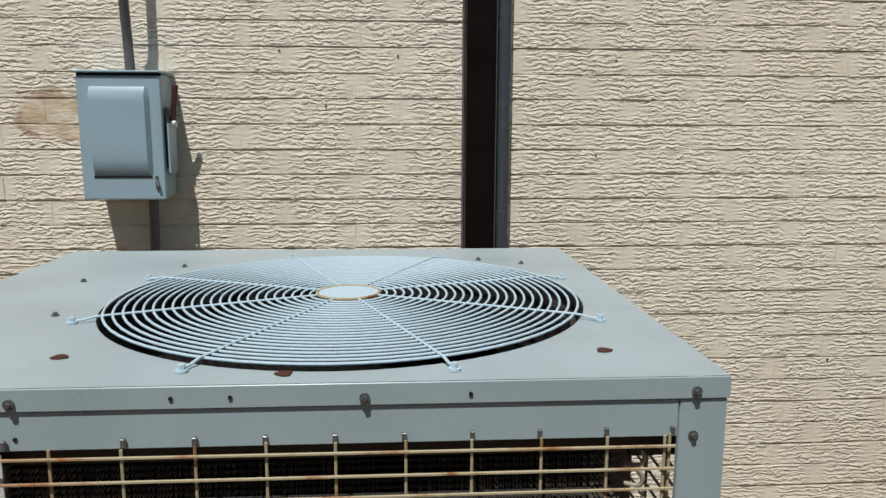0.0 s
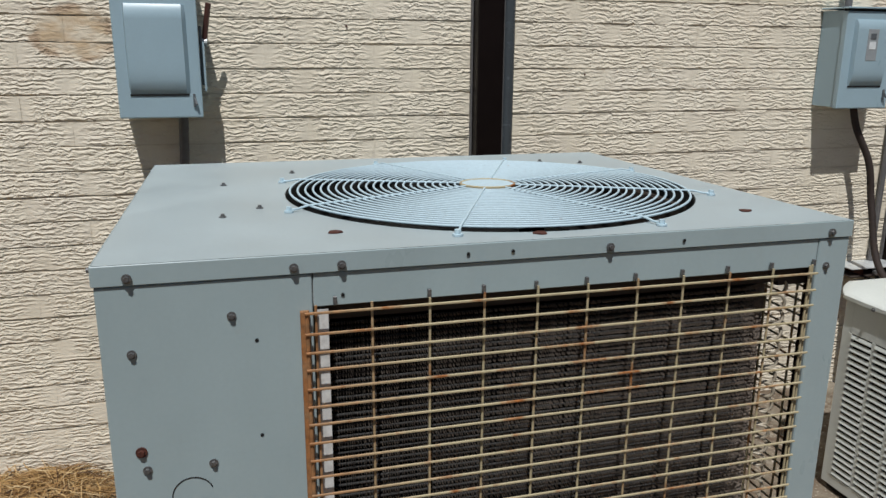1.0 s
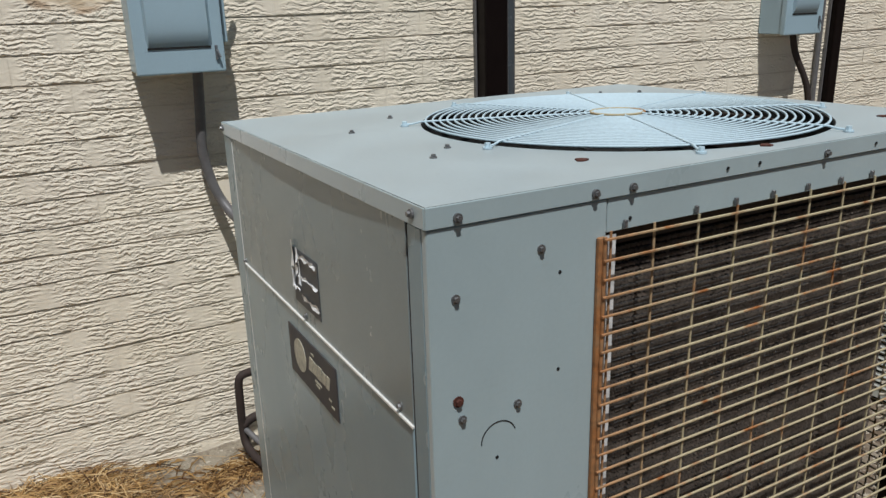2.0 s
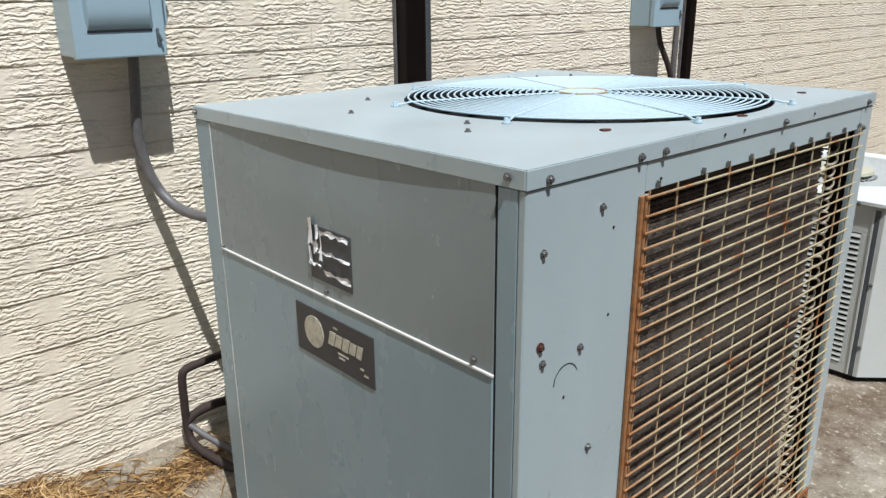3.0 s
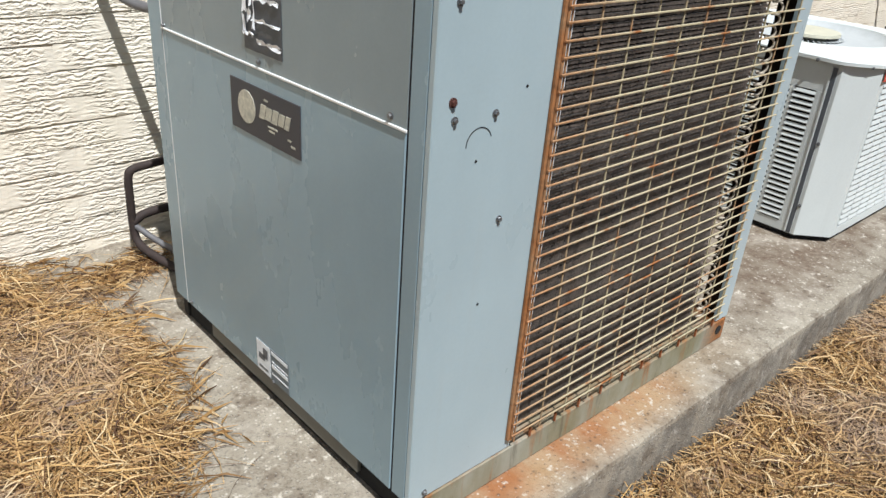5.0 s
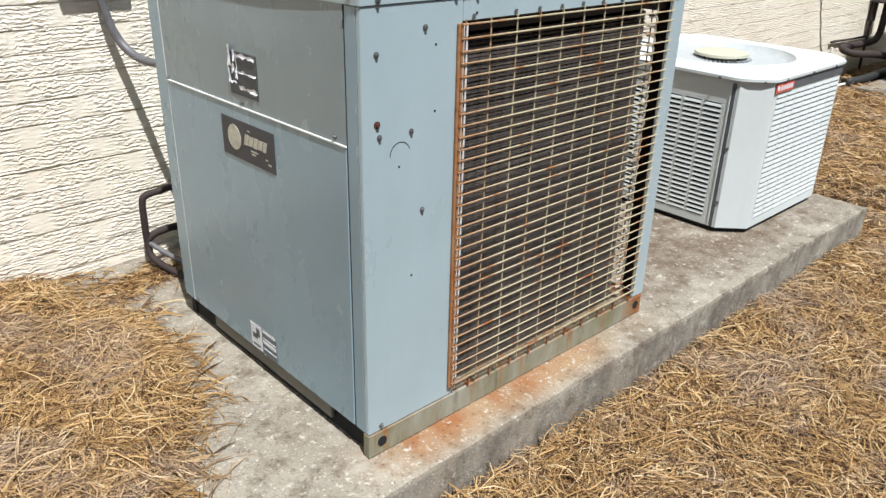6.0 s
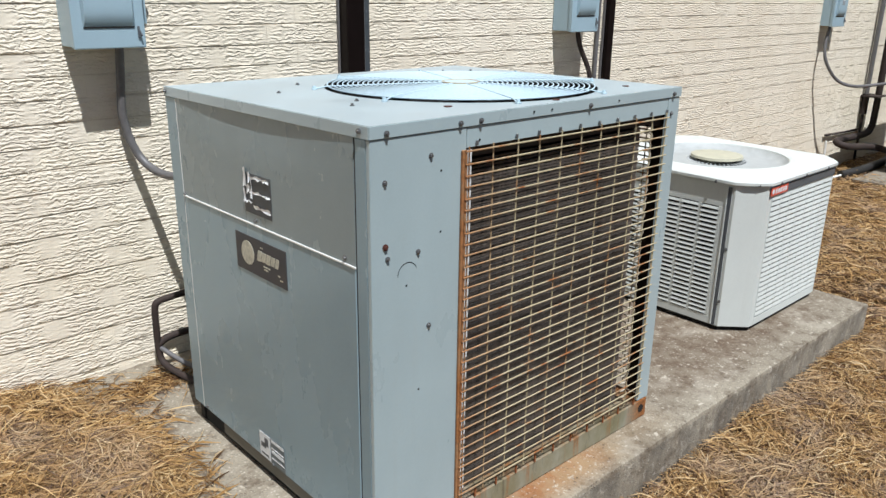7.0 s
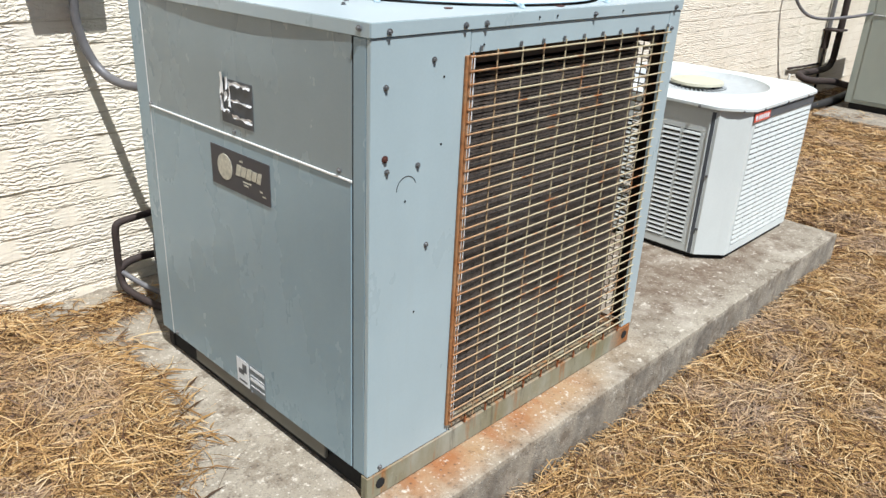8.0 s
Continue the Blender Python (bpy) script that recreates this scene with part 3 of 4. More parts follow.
def large_unit():
    unit = thing("condensing_unit", (0, 0, 0), "large grey-green outdoor condensing unit with rusty wire grille", "air conditioner")
    # lid: folded sheet with a round fan opening
    lid = B()
    disc_hole(lid, 0.0, W, 0.0, D, *FAN, 0.362, H, 96)
    lid_top = part("lid", lid, M_LID, unit, "weathered grey sheet-metal lid with rust spots")
    for x0, x1, y0, y1 in ((-0.0015, W + 0.0015, -0.0028, 0.0), (-0.0015, W + 0.0015, D, D + 0.002), (-0.0026, -0.0002, 0.0, D), (W, W + 0.002, 0.0, D)):
        part("lid_lip", box(B(), x0, x1, y0, y1, 0.971, H - 0.0002, 0.0008), M_UNIT, lid_top)
    fold = B()
    ring = []
    for s in range(96):
        a = 2 * math.pi * s / 96
        ring.append([fold.verts.new((FAN[0] + r * math.cos(a), FAN[1] + r * math.sin(a), z)) for r, z in ((0.3625, H + 0.0005), (0.360, H - 0.003), (0.357, H - 0.05), (0.352, H - 0.14))])
    for s in range(96):
        a, b = ring[s], ring[(s + 1) % 96]
        for q in range(3):
            fold.faces.new((a[q], b[q], b[q + 1], a[q + 1]))
    # shroud and hub take the opening's shade in their colour
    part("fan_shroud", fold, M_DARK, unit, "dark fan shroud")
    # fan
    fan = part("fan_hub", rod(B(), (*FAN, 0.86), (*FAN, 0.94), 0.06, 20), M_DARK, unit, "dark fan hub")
    blade = B()
    n = 8
    rows = []
    for k in range(n + 1):
        r = 0.05 + 0.28 * k / n
        w = 0.05 + 0.075 * math.sin(math.pi * (0.15 + 0.7 * k / n))
        rows.append([blade.verts.new((r, -w, 0.035 - 0.02 * k / n)), blade.verts.new((r, 0, 0.004)), blade.verts.new((r, w, -0.030 + 0.016 * k / n))])
    for a, b in zip(rows, rows[1:]):
        for q in range(2):
            blade.faces.new((a[q], b[q], b[q + 1], a[q + 1]))
    bmesh.ops.solidify(blade, geom=blade.faces[:], thickness=0.002)
    blade = mesh_of("blade", blade, M_BLACK, 40)
    for k in range(4):
        shared("blade", blade, fan, pose(*FAN, 0.90, 0, 0, 31 + 90 * k))
    fan_guard(unit)
    # inner floor, and a near-black baffle added to keep the inside dark
    part("floor_pan", box(B(), 0.01, W - 0.01, 0.01, D - 0.01, 0.056, 0.0605), M_BASE, unit)
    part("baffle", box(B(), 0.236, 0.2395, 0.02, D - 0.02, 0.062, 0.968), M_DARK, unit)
    # front: left service panel, header strip, right post
    part("front_panel", box(B(), 0.0, 0.2475, 0.0, 0.012, 0.0625, 0.970, 0.0015), M_UNIT, unit, "grey-green front service panel")
    head = B()
    box(head, 0.2490, 0.9905, 0.0008, 0.012, 0.9265, 0.970, 0.001)
    part("header_strip", head, M_UNIT, unit)
    post = B()
    box(post, 0.9920, W, 0.0, 0.010, 0.0625, 0.970, 0.0015)
    box(post, W - 0.010, W - 0.0005, 0.0105, 0.055, 0.0625, 0.970, 0.001)
    part("corner_post", post, M_UNIT, unit)
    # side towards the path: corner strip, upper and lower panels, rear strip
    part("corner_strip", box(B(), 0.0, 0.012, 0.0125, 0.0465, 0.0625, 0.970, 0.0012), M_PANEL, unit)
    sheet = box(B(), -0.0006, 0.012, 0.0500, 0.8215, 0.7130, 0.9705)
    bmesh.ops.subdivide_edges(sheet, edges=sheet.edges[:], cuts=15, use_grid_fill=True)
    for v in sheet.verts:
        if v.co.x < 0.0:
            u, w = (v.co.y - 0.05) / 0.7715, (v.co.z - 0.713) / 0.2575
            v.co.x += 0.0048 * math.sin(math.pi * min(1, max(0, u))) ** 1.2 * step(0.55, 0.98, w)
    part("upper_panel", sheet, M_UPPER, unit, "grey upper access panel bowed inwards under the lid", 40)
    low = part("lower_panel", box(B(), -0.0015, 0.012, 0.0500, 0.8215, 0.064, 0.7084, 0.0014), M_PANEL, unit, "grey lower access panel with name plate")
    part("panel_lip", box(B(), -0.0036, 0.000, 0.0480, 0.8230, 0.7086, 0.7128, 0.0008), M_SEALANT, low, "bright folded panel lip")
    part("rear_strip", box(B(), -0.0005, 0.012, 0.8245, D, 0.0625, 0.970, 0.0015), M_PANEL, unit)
    edge = B()
    box(edge, -0.0016, 0.001, 0.8222, 0.8236, 0.064, 0.969)
    part("edge_trim", edge, M_SEALANT, unit)
    part("seam", box(B(), 0.0006, 0.010, 0.0467, 0.0498, 0.064, 0.970), M_HOLE, unit)
    # rear and far side
    part("rear_panel", box(B(), 0.0125, W - 0.012, D - 0.012, D - 0.002, 0.0625, 0.970, 0.001), M_UNIT, unit)
    part("corner_post", box(B(), W - 0.011, W - 0.0005, D - 0.14, D - 0.0005, 0.0625, 0.970, 0.001), M_UNIT, unit)
    side = part("side_grille", rod(B(), (W - 0.004, 0.05, 0.08), (W - 0.004, 0.05, 0.93), 0.002, 6), M_GRILLE, unit, "rusting wire side grille")
    bar = mesh_of("side_wire", rod(B(), (0, 0.04, 0), (0, D - 0.10, 0), 0.0021, 6), M_GRILLE)
    for k in range(34):
        shared("side_wire", bar, side, pose(W + 0.001, 0, 0.099 + 0.0248 * k))
    bar = mesh_of("side_upright", rod(B(), (0, 0, 0.078), (0, 0, 0.94), 0.0021, 6), M_GRILLE)
    for k in range(9):
        shared("side_upright", bar, side, pose(W - 0.003, 0.09 + 0.0735 * k, 0))
    # dark brown sheet puts shade on the post's inner flange
    part("post_lining", box(B(), W - 0.0135, W - 0.0105, 0.0125, 0.066, 0.0645, 0.968), M_BROWNISH, unit)
    coil(unit)
    grille(unit)
    # base frame
    base = B()
    box(base, -0.001, W - 0.006, -0.002, 0.020, 0.0, 0.0605, 0.002)
    rail = part("base_rail", base, M_BASE, unit, "olive steel base rail with rust runs")
    for x in (0.035, W - 0.035):
        # bolt hole shown by a black disc instead of real depth
        bm = B()
        rod(bm, (x, -0.0015, 0.033), (x, -0.0035, 0.033), 0.0125, 16)
        part("bolt_hole", bm, M_HOLE, rail)
    part("base_rail", box(B(), 0.012, W - 0.006, D - 0.030, D - 0.004, 0.0, 0.0605, 0.002), M_DARK, unit)
    mid = B()
    box(mid, 0.004, 0.014, 0.150, 0.715, 0.023, 0.0605, 0.002)
    part("skid_plate", mid, M_SKID, unit, "dull grey-brown skid plate")
    # black box fills the space below the cabinet as its shade
    part("skid", box(B(), 0.0165, W - 0.02, 0.022, D - 0.032, 0.0, 0.0555), M_HOLE, unit)
    # screws, holes and rust spots
    for x, z in ((0.037, 0.980), (0.226, 0.980), (0.284, 0.980), (0.648, 0.980), (1.008, 0.980), (0.150, 0.924), (0.034, 0.886), (0.117, 0.732), (0.147, 0.562), (0.039, 0.733), (1.008, 0.928), (0.034, 0.075)):
        shared("screw", SCREW, unit, pose(x, -0.0042 if z > 0.97 else 0, z, 0, random.uniform(0, 60)))
    shared("screw", SCREW_RUSTY, unit, pose(0.034, 0, 0.758))
    for x, z in ((0.178, 0.890), (0.178, 0.762), (0.087, 0.666), (0.285, 0.940), (0.447, 0.983), (0.508, 0.983), (0.761, 0.982), (0.12, 0.42)):
        shared("screw_hole", HOLE, unit, pose(x, -0.0042 if z > 0.975 else 0.0, z))
    for y, z in ((0.026, 0.985), (0.085, 0.7235), (0.440, 0.7225), (0.814, 0.717), (0.80, 0.075), (0.872, 0.985), (0.43, 0.066)):
        shared("screw", SCREW, unit, pose(-0.0040 if z > 0.97 else 0.0, y, z, 0, random.uniform(0, 60), -90))
    for x, y in ((0.144, 0.250), (0.145, 0.554), (0.281, 0.687), (0.85, 0.735), (0.20, 0.31), (0.93, 0.69)):
        shared("screw", SCREW, unit, pose(x, y, H, -90, 0, 0))
    for x, y in ((0.291, 0.106), (0.932, 0.098), (0.56, 0.030)):
        bm = B()
        blob = [(x + 0.009 * math.cos(a) * (1 + 0.3 * math.sin(3 * a + x * 9)), y + 0.0085 * math.sin(a)) for a in (k * math.pi / 7 for k in range(14))]
        prism(bm, blob, H - 0.0005, H + 0.0022, 0.0006)
        part("rust_spot", bm, M_RUST, lid_top, "brown rust spot")
    knock = B()
    for k in range(17):
        a = math.radians(20 + 9.5 * k)
        b = math.radians(20 + 9.5 * (k + 1))
        rod(knock, (0.090 + 0.025 * math.cos(a), -0.0001, 0.690 + 0.025 * math.sin(a)), (0.090 + 0.025 * math.cos(b), -0.0001, 0.690 + 0.025 * math.sin(b)), 0.0008, 5)
    part("knockout", knock, M_DARK, unit)
    # plates on the side panels
    plate = part("name_plate", box(B(), -0.0032, -0.0010, 0.312, 0.542, 0.585, 0.678, 0.0006), M_PLATE, low, "faded dark brown name plate with worn emblem")
    return unit, low


UNIT, LOWER = large_unit()


def side_labels():
    """Plate print and stickers on the access panels, lying on x = 0."""
    emblem = B()
    rod(emblem, (-0.0031, 0.485, 0.634), (-0.0040, 0.485, 0.634), 0.030, 28)
    part("emblem", emblem, M_PLATE_LIGHT, LOWER)
    bars = B()
    for y, w, h in ((0.4295, 0.017, 0.026), (0.4095, 0.018, 0.023), (0.389, 0.017, 0.025), (0.369, 0.017, 0.022), (0.350, 0.014, 0.024)):
        box(bars, -0.0040, -0.0031, y - w / 2, y + w / 2, 0.639 - h / 2, 0.639 + h / 2)
    for v in bars.verts:
        v.co.y -= 0.3 * (v.co.z - 0.639)
    for y, w, z in ((0.398, 0.030, 0.617), (0.402, 0.018, 0.610), (0.345, 0.010, 0.611), (0.418, 0.012, 0.661), (0.334, 0.012, 0.602)):
        box(bars, -0.0038, -0.0031, y - w / 2, y + w / 2, z - 0.0016, z + 0.0016)
    part("worn_print", bars, M_PLATE_LIGHT, LOWER)
    sheet = part("foil_label", box(B(), 0.0002, 0.0014, 0.364, 0.484, 0.738, 0.834, 0.0004), M_FOIL_DARK, UNIT, "torn crinkled foil label")
    sheet.location.x = -0.0021
    rng = random.Random(4)
    for y0, y1, z0, z1 in ((0.370, 0.446, 0.822, 0.832), (0.470, 0.484, 0.800, 0.846), (0.455, 0.463, 0.812, 0.838), (0.474, 0.482, 0.762, 0.794), (0.458, 0.470, 0.786, 0.806), (0.366, 0.455, 0.788, 0.794), (0.366, 0.440, 0.752, 0.761), (0.445, 0.484, 0.764, 0.770), (0.446, 0.452, 0.776, 0.830)):
        bm = B()
        n = 7 if y1 - y0 > 0.03 else 3
        top = []
        for k in range(n + 1):
            y = y0 + (y1 - y0) * k / n
            off = 0.0006 + rng.uniform(0, 0.0035)
            top.append((bm.verts.new((-off, y, z1 + rng.uniform(-0.004, 0.003))), bm.verts.new((-off + 0.0015, y, (z0 + z1) / 2)), bm.verts.new((-rng.uniform(0.0003, 0.004), y, z0 + rng.uniform(-0.003, 0.004)))))
        for a, b in zip(top, top[1:]):
            for q in range(2):
                bm.faces.new((a[q], b[q], b[q + 1], a[q + 1]))
        part("torn_strip", bm, M_FOIL, sheet)
    tag = part("paper_label", box(B(), -0.0024, -0.0014, 0.371, 0.496, 0.066, 0.142, 0.0003), M_LABELGREY, LOWER, "white and grey safety label")
    part("white_field", box(B(), -0.0030, -0.0023, 0.441, 0.494, 0.068, 0.140), M_WHITE, tag)
    bm = B()
    for z, h in ((0.130, 0.008), (0.112, 0.003), (0.098, 0.009), (0.082, 0.003)):
        box(bm, -0.0030, -0.0023, 0.375, 0.435, z, z + h)
    part("print_bars", bm, M_WHITE, tag)
    bm = B()
    box(bm, -0.0035, -0.0028, 0.462, 0.486, 0.098, 0.112)
    box(bm, -0.0035, -0.0028, 0.450, 0.468, 0.106, 0.130)
    box(bm, -0.0035, -0.0028, 0.450, 0.485, 0.076, 0.082)
    part("pictogram", bm, M_DARKSTRIPE, tag)


side_labels()


def settle(ob, fall=0.0122):
    """The old cabinet has sunk a little towards the wall."""
    for o in ob.children_recursive:
        if o.data.users == 1:
            for v in o.data.vertices:
                v.co.z -= fall * v.co.y * v.co.z
        else:
            o.location.z -= fall * o.location.y * o.location.z


settle(UNIT)


# ---- disconnect switches on the wall ----
def disconnect(at, w, h, d, label, cover, window, handle):
    ob = thing("disconnect_switch", at, label, "switch box", "disconnect switches on the wall")
    back = 0.0
    part("enclosure", box(B(), 0.003, w - 0.003, -d + 0.022, back, 0.004, h - 0.004, 0.002), M_BOX, ob)
    door = B()
    box(door, -0.001, w + 0.001, -d, -d + 0.0215, 0, h - 0.007, 0.004, 2)
    lid = part("door", door, M_BOX, ob, "raised grey steel door")
    x0, x1, z0, z1 = cover
    # raised field: flat at the top, swelling towards a step at the bottom
    bm = B()
    rows = []
    for k in range(13):
        f = k / 12
        z = z1 + (z0 - z1) * f
        out = 0.015 if 0 < k else 0.004
        if f > 0.72:
            out = 0.001 + 0.014 * math.sqrt(max(0.0, 1 - ((f - 0.72) / 0.28) ** 2))
        rows.append([bm.verts.new((x0, -d + 0.001, z)), bm.verts.new((x0 + 0.005, -d - out, z)), bm.verts.new((x1 - 0.010, -d - out, z)), bm.verts.new((x1, -d + 0.001, z))])
    for a, b in zip(rows, rows[1:]):
        for q in range(3):
            bm.faces.new((a[q], a[q + 1], b[q + 1], b[q]))
    bm.faces.new(rows[0][::-1])
    bm.faces.new(rows[-1])
    part("raised_cover", bm, M_BOX, lid, smooth=35)
    hood = B()
    box(hood, -0.006, w + 0.004, -d - 0.008, -0.002, h + 0.0005, h + 0.0055, 0.0015)
    part("rain_hood", hood, M_BOX, ob)
    # black strip stands for the shade in the gap under the hood
    part("door_gap", box(B(), 0.001, w - 0.001, -d + 0.003, -d + 0.020, h - 0.0068, h - 0.0002), M_HOLE, ob)
    # thin black bar drawn as the shadow line below the raised cover
    part("cover_gap", box(B(), x0 + 0.002, x1 - 0.004, -d - 0.0022, -d - 0.0004, z0 - 0.0055, z0 - 0.0005, 0.0006), M_HOLE, lid)
    latch = B()
    box(latch, w - 0.022, w - 0.016, -d - 0.006, -d + 0.001, 0.028, 0.062, 0.0015)
    rod(latch, (w - 0.019, -d - 0.002, 0.055), (w - 0.013, -d - 0.011, 0.034), 0.003, 6)
    part("latch", latch, M_DARKSTRIPE, lid)
    if window:
        wx, wz, ww, wh = window
        lab = part("rating_label", box(B(), wx, wx + ww, -d - 0.0162, -d - 0.012, wz, wz + wh, 0.0008), M_GREYPRINT, lid)
        part("white_field", box(B(), wx + ww * 0.2, wx + ww * 0.8, -d - 0.0172, -d - 0.0155, wz + wh * 0.36, wz + wh * 0.6), M_WHITE, lab)
        part("print_bar", box(B(), wx + ww * 0.25, wx + ww * 0.75, -d - 0.0172, -d - 0.0155, wz + wh * 0.68, wz + wh * 0.86), M_DARKSTRIPE, lab)
    hx = w + 0.0015
    if handle == "down":
        side = part("operating_mechanism", box(B(), hx, hx + 0.007, -d + 0.025, -0.03, h - 0.235, h - 0.085, 0.0015), M_DARKSTRIPE, ob, "dark operating mechanism")
        part("side_plate", box(B(), hx + 0.0075, hx + 0.0125, -d + 0.012, -0.045, h - 0.250, h - 0.125, 0.001), M_BOX, side)
        part("pivot", rod(B(), (hx + 0.006, -d * 0.55, h - 0.125), (hx + 0.020, -d * 0.55, h - 0.125), 0.012, 14), M_STEEL, side)
        grip = tube(B(), smooth_path([(hx + 0.012, -d * 0.55, h - 0.13), (hx + 0.017, -d * 0.62, h - 0.095), (hx + 0.024, -d * 0.70, h - 0.055), (hx + 0.029, -d * 0.74, h - 0.028)], 4), 0.0075, 8)
        part("handle", grip, M_DARKRED, side, "dull brown-red lever")
    else:
        side = part("operating_mechanism", box(B(), hx, hx + 0.008, -d + 0.020, -0.02, h - 0.20, h - 0.06, 0.0015), M_CONDUIT, ob, "grey operating mechanism")
        k = handle
        end = Vector((hx + 0.062 * k, -d * 0.85, h + 0.010 + 0.012 * k))
        bar = tube(B(), smooth_path([(hx + 0.008, -d * 0.5, h - 0.13), (hx + 0.020, -d * 0.6, h - 0.075), end], 5), 0.0095 * k, 8)
        lever = part("handle", bar, M_RED, side, "red lever handle")
        loop = [end + Vector((0.017 * k * (math.cos(q) + 0.8), 0, 0.022 * k * (math.sin(q) + 0.5))) for q in (math.pi * j / 8 for j in range(17))]
        part("handle_loop", tube(B(), loop, 0.0062 * k, 6), M_RED, lever)
    return ob


disconnect((-0.104, WALL_Y - 0.004, 1.060), 0.203, 0.317, 0.124, "light blue-grey steel disconnect switch on the wall", (0.027, 0.177, 0.062, 0.283), None, "down")
disconnect((2.104, WALL_Y - 0.004, 1.056), 0.200, 0.318, 0.118, "light grey disconnect switch with raised red handle", (0.03, 0.17, 0.075, 0.285), (0.075, 0.155, 0.042, 0.10), 1.25)
disconnect((5.12, WALL_Y - 0.004, 1.022), 0.215, 0.300, 0.090, "small grey disconnect switch with red lever", (0.03, 0.18, 0.075, 0.265), (0.08, 0.15, 0.042, 0.08), 1.5)


# ---- downspouts and conduits ----
def downspout(x, w, label, bottom=-0.05, depth=0.060):
    ob = thing("downspout", (x, WALL_Y - 0.004, bottom), label, "downspout", "brown downspouts on the wall")
    top = 3.3 - bottom
    bm = B()
    box(bm, 0, w, -depth, -0.004, 0, top, 0.006, 2)
    part("pipe", bm, M_BROWN, ob)
    part("seam_edge", box(B(), w + 0.0005, w + 0.003, -depth + 0.004, -depth + 0.012, 0, top, 0.001), M_CONDUIT, ob)
    part("side_flange", box(B(), -0.006, -0.0005, -0.014, -0.0005, 0, top, 0.001), M_CONDUIT, ob)
    for z in (2.2,):
        part("strap", box(B(), -0.016, w + 0.018, -depth - 0.0065, -depth - 0.0035, z + 0.6, z + 0.63, 0.0008), M_BROWN, ob)
    return ob


downspout(0.874, 0.080, "dark brown square downspout against the painted brick")
downspout(2.500, 0.052, "narrow dark brown downspout beside a disconnect switch", depth=0.036)


def pipe_run(name, points, r, material, label, category, steps=6, ribs=0.0, seg=10):
    bm = B()
    path = smooth_path(points, steps) if steps > 1 else points
    tube(bm, path, r, seg, ribs)
    ob = new(name, mesh_of(name, bm, material, 50))
    return tagged(ob, label, category)


YW = WALL_Y - 0.004
pipe_run("conduit", [(0.008, YW - 0.055, 1.382), (0.007, YW - 0.058, 1.46), (0.012, YW - 0.085, 1.55), (0.018, YW - 0.105, 1.64), (0.018, YW - 0.11, 1.85), (0.018, YW - 0.11, 3.2)], 0.0125, M_CONDUIT, "grey steel conduit rising from the switch box", "conduit")
pipe_run("conduit", [(0.979, YW - 0.022, 0.0), (0.979, YW - 0.022, 1.5), (0.979, YW - 0.022, 3.2)], 0.0205, M_GLOSSPIPE, "dark blue-grey glossy conduit along the large downspout", "conduit", 2, seg=20)
pipe_run("flexible_conduit", [(0.046, YW - 0.050, 1.063), (0.041, YW - 0.042, 0.96), (0.037, YW - 0.034, 0.868), (0.043, YW - 0.034, 0.815), (0.054, YW - 0.041, 0.763), (0.072, YW - 0.060, 0.716), (0.092, YW - 0.107, 0.685), (0.113, YW - 0.192, 0.678), (0.150, YW - 0.32, 0.69), (0.18, YW - 0.455, 0.70)], 0.0125, M_CONDUIT, "grey ribbed flexible conduit looping from the switch to the unit", "conduit", 14, 0.07)
pipe_run("conduit", [(2.165, YW - 0.045, 1.383), (2.165, YW - 0.045, 1.8), (2.165, YW - 0.045, 3.2)], 0.012, M_CONDUIT, "grey conduit above the second switch", "conduit", 2)
pipe_run("conduit", [(2.445, YW - 0.012, -0.05), (2.445, YW - 0.012, 1.5), (2.445, YW - 0.012, 3.2)], 0.011, M_CONDUIT, "thin grey conduit beside the downspout", "conduit", 2)
pipe_run("flexible_conduit", [(2.235, YW - 0.05, 1.062), (2.26, YW - 0.055, 0.98), (2.31, YW - 0.08, 0.86), (2.33, YW - 0.1, 0.7), (2.31, YW - 0.2, 0.5), (2.25, YW - 0.5, 0.4), (2.2, 0.745, 0.4)], 0.0115, M_INSUL, "dark flexible conduit under the switch box", "conduit", 10, 0.06)
pipe_run("conduit", [(5.11, YW - 0.05, 1.335), (5.115, YW - 0.05, 1.45), (5.17, YW - 0.05, 1.66), (5.26, YW - 0.05, 1.9), (5.28, YW - 0.05, 3.2)], 0.018, M_CONDUIT, "grey conduit above the far switch", "conduit", 6)
pipe_run("flexible_conduit", [(5.20, YW - 0.045, 1.026), (5.15, YW - 0.05, 0.90), (5.145, YW - 0.08, 0.774), (5.237, YW - 0.14, 0.645), (5.337, YW - 0.23, 0.60), (5.55, YW - 0.35, 0.612), (5.87, YW - 0.46, 0.64)], 0.0115, M_CONDUIT, "grey flexible conduit sagging to the far unit", "conduit", 8)


# ---- second unit ----
def octagon(x0, x1, y0, y1, c):
    return [(x0 + c, y0), (x1 - c, y0), (x1, y0 + c), (x1, y1 - c), (x1 - c, y1), (x0 + c, y1), (x0, y1 - c), (x0, y0 + c)]


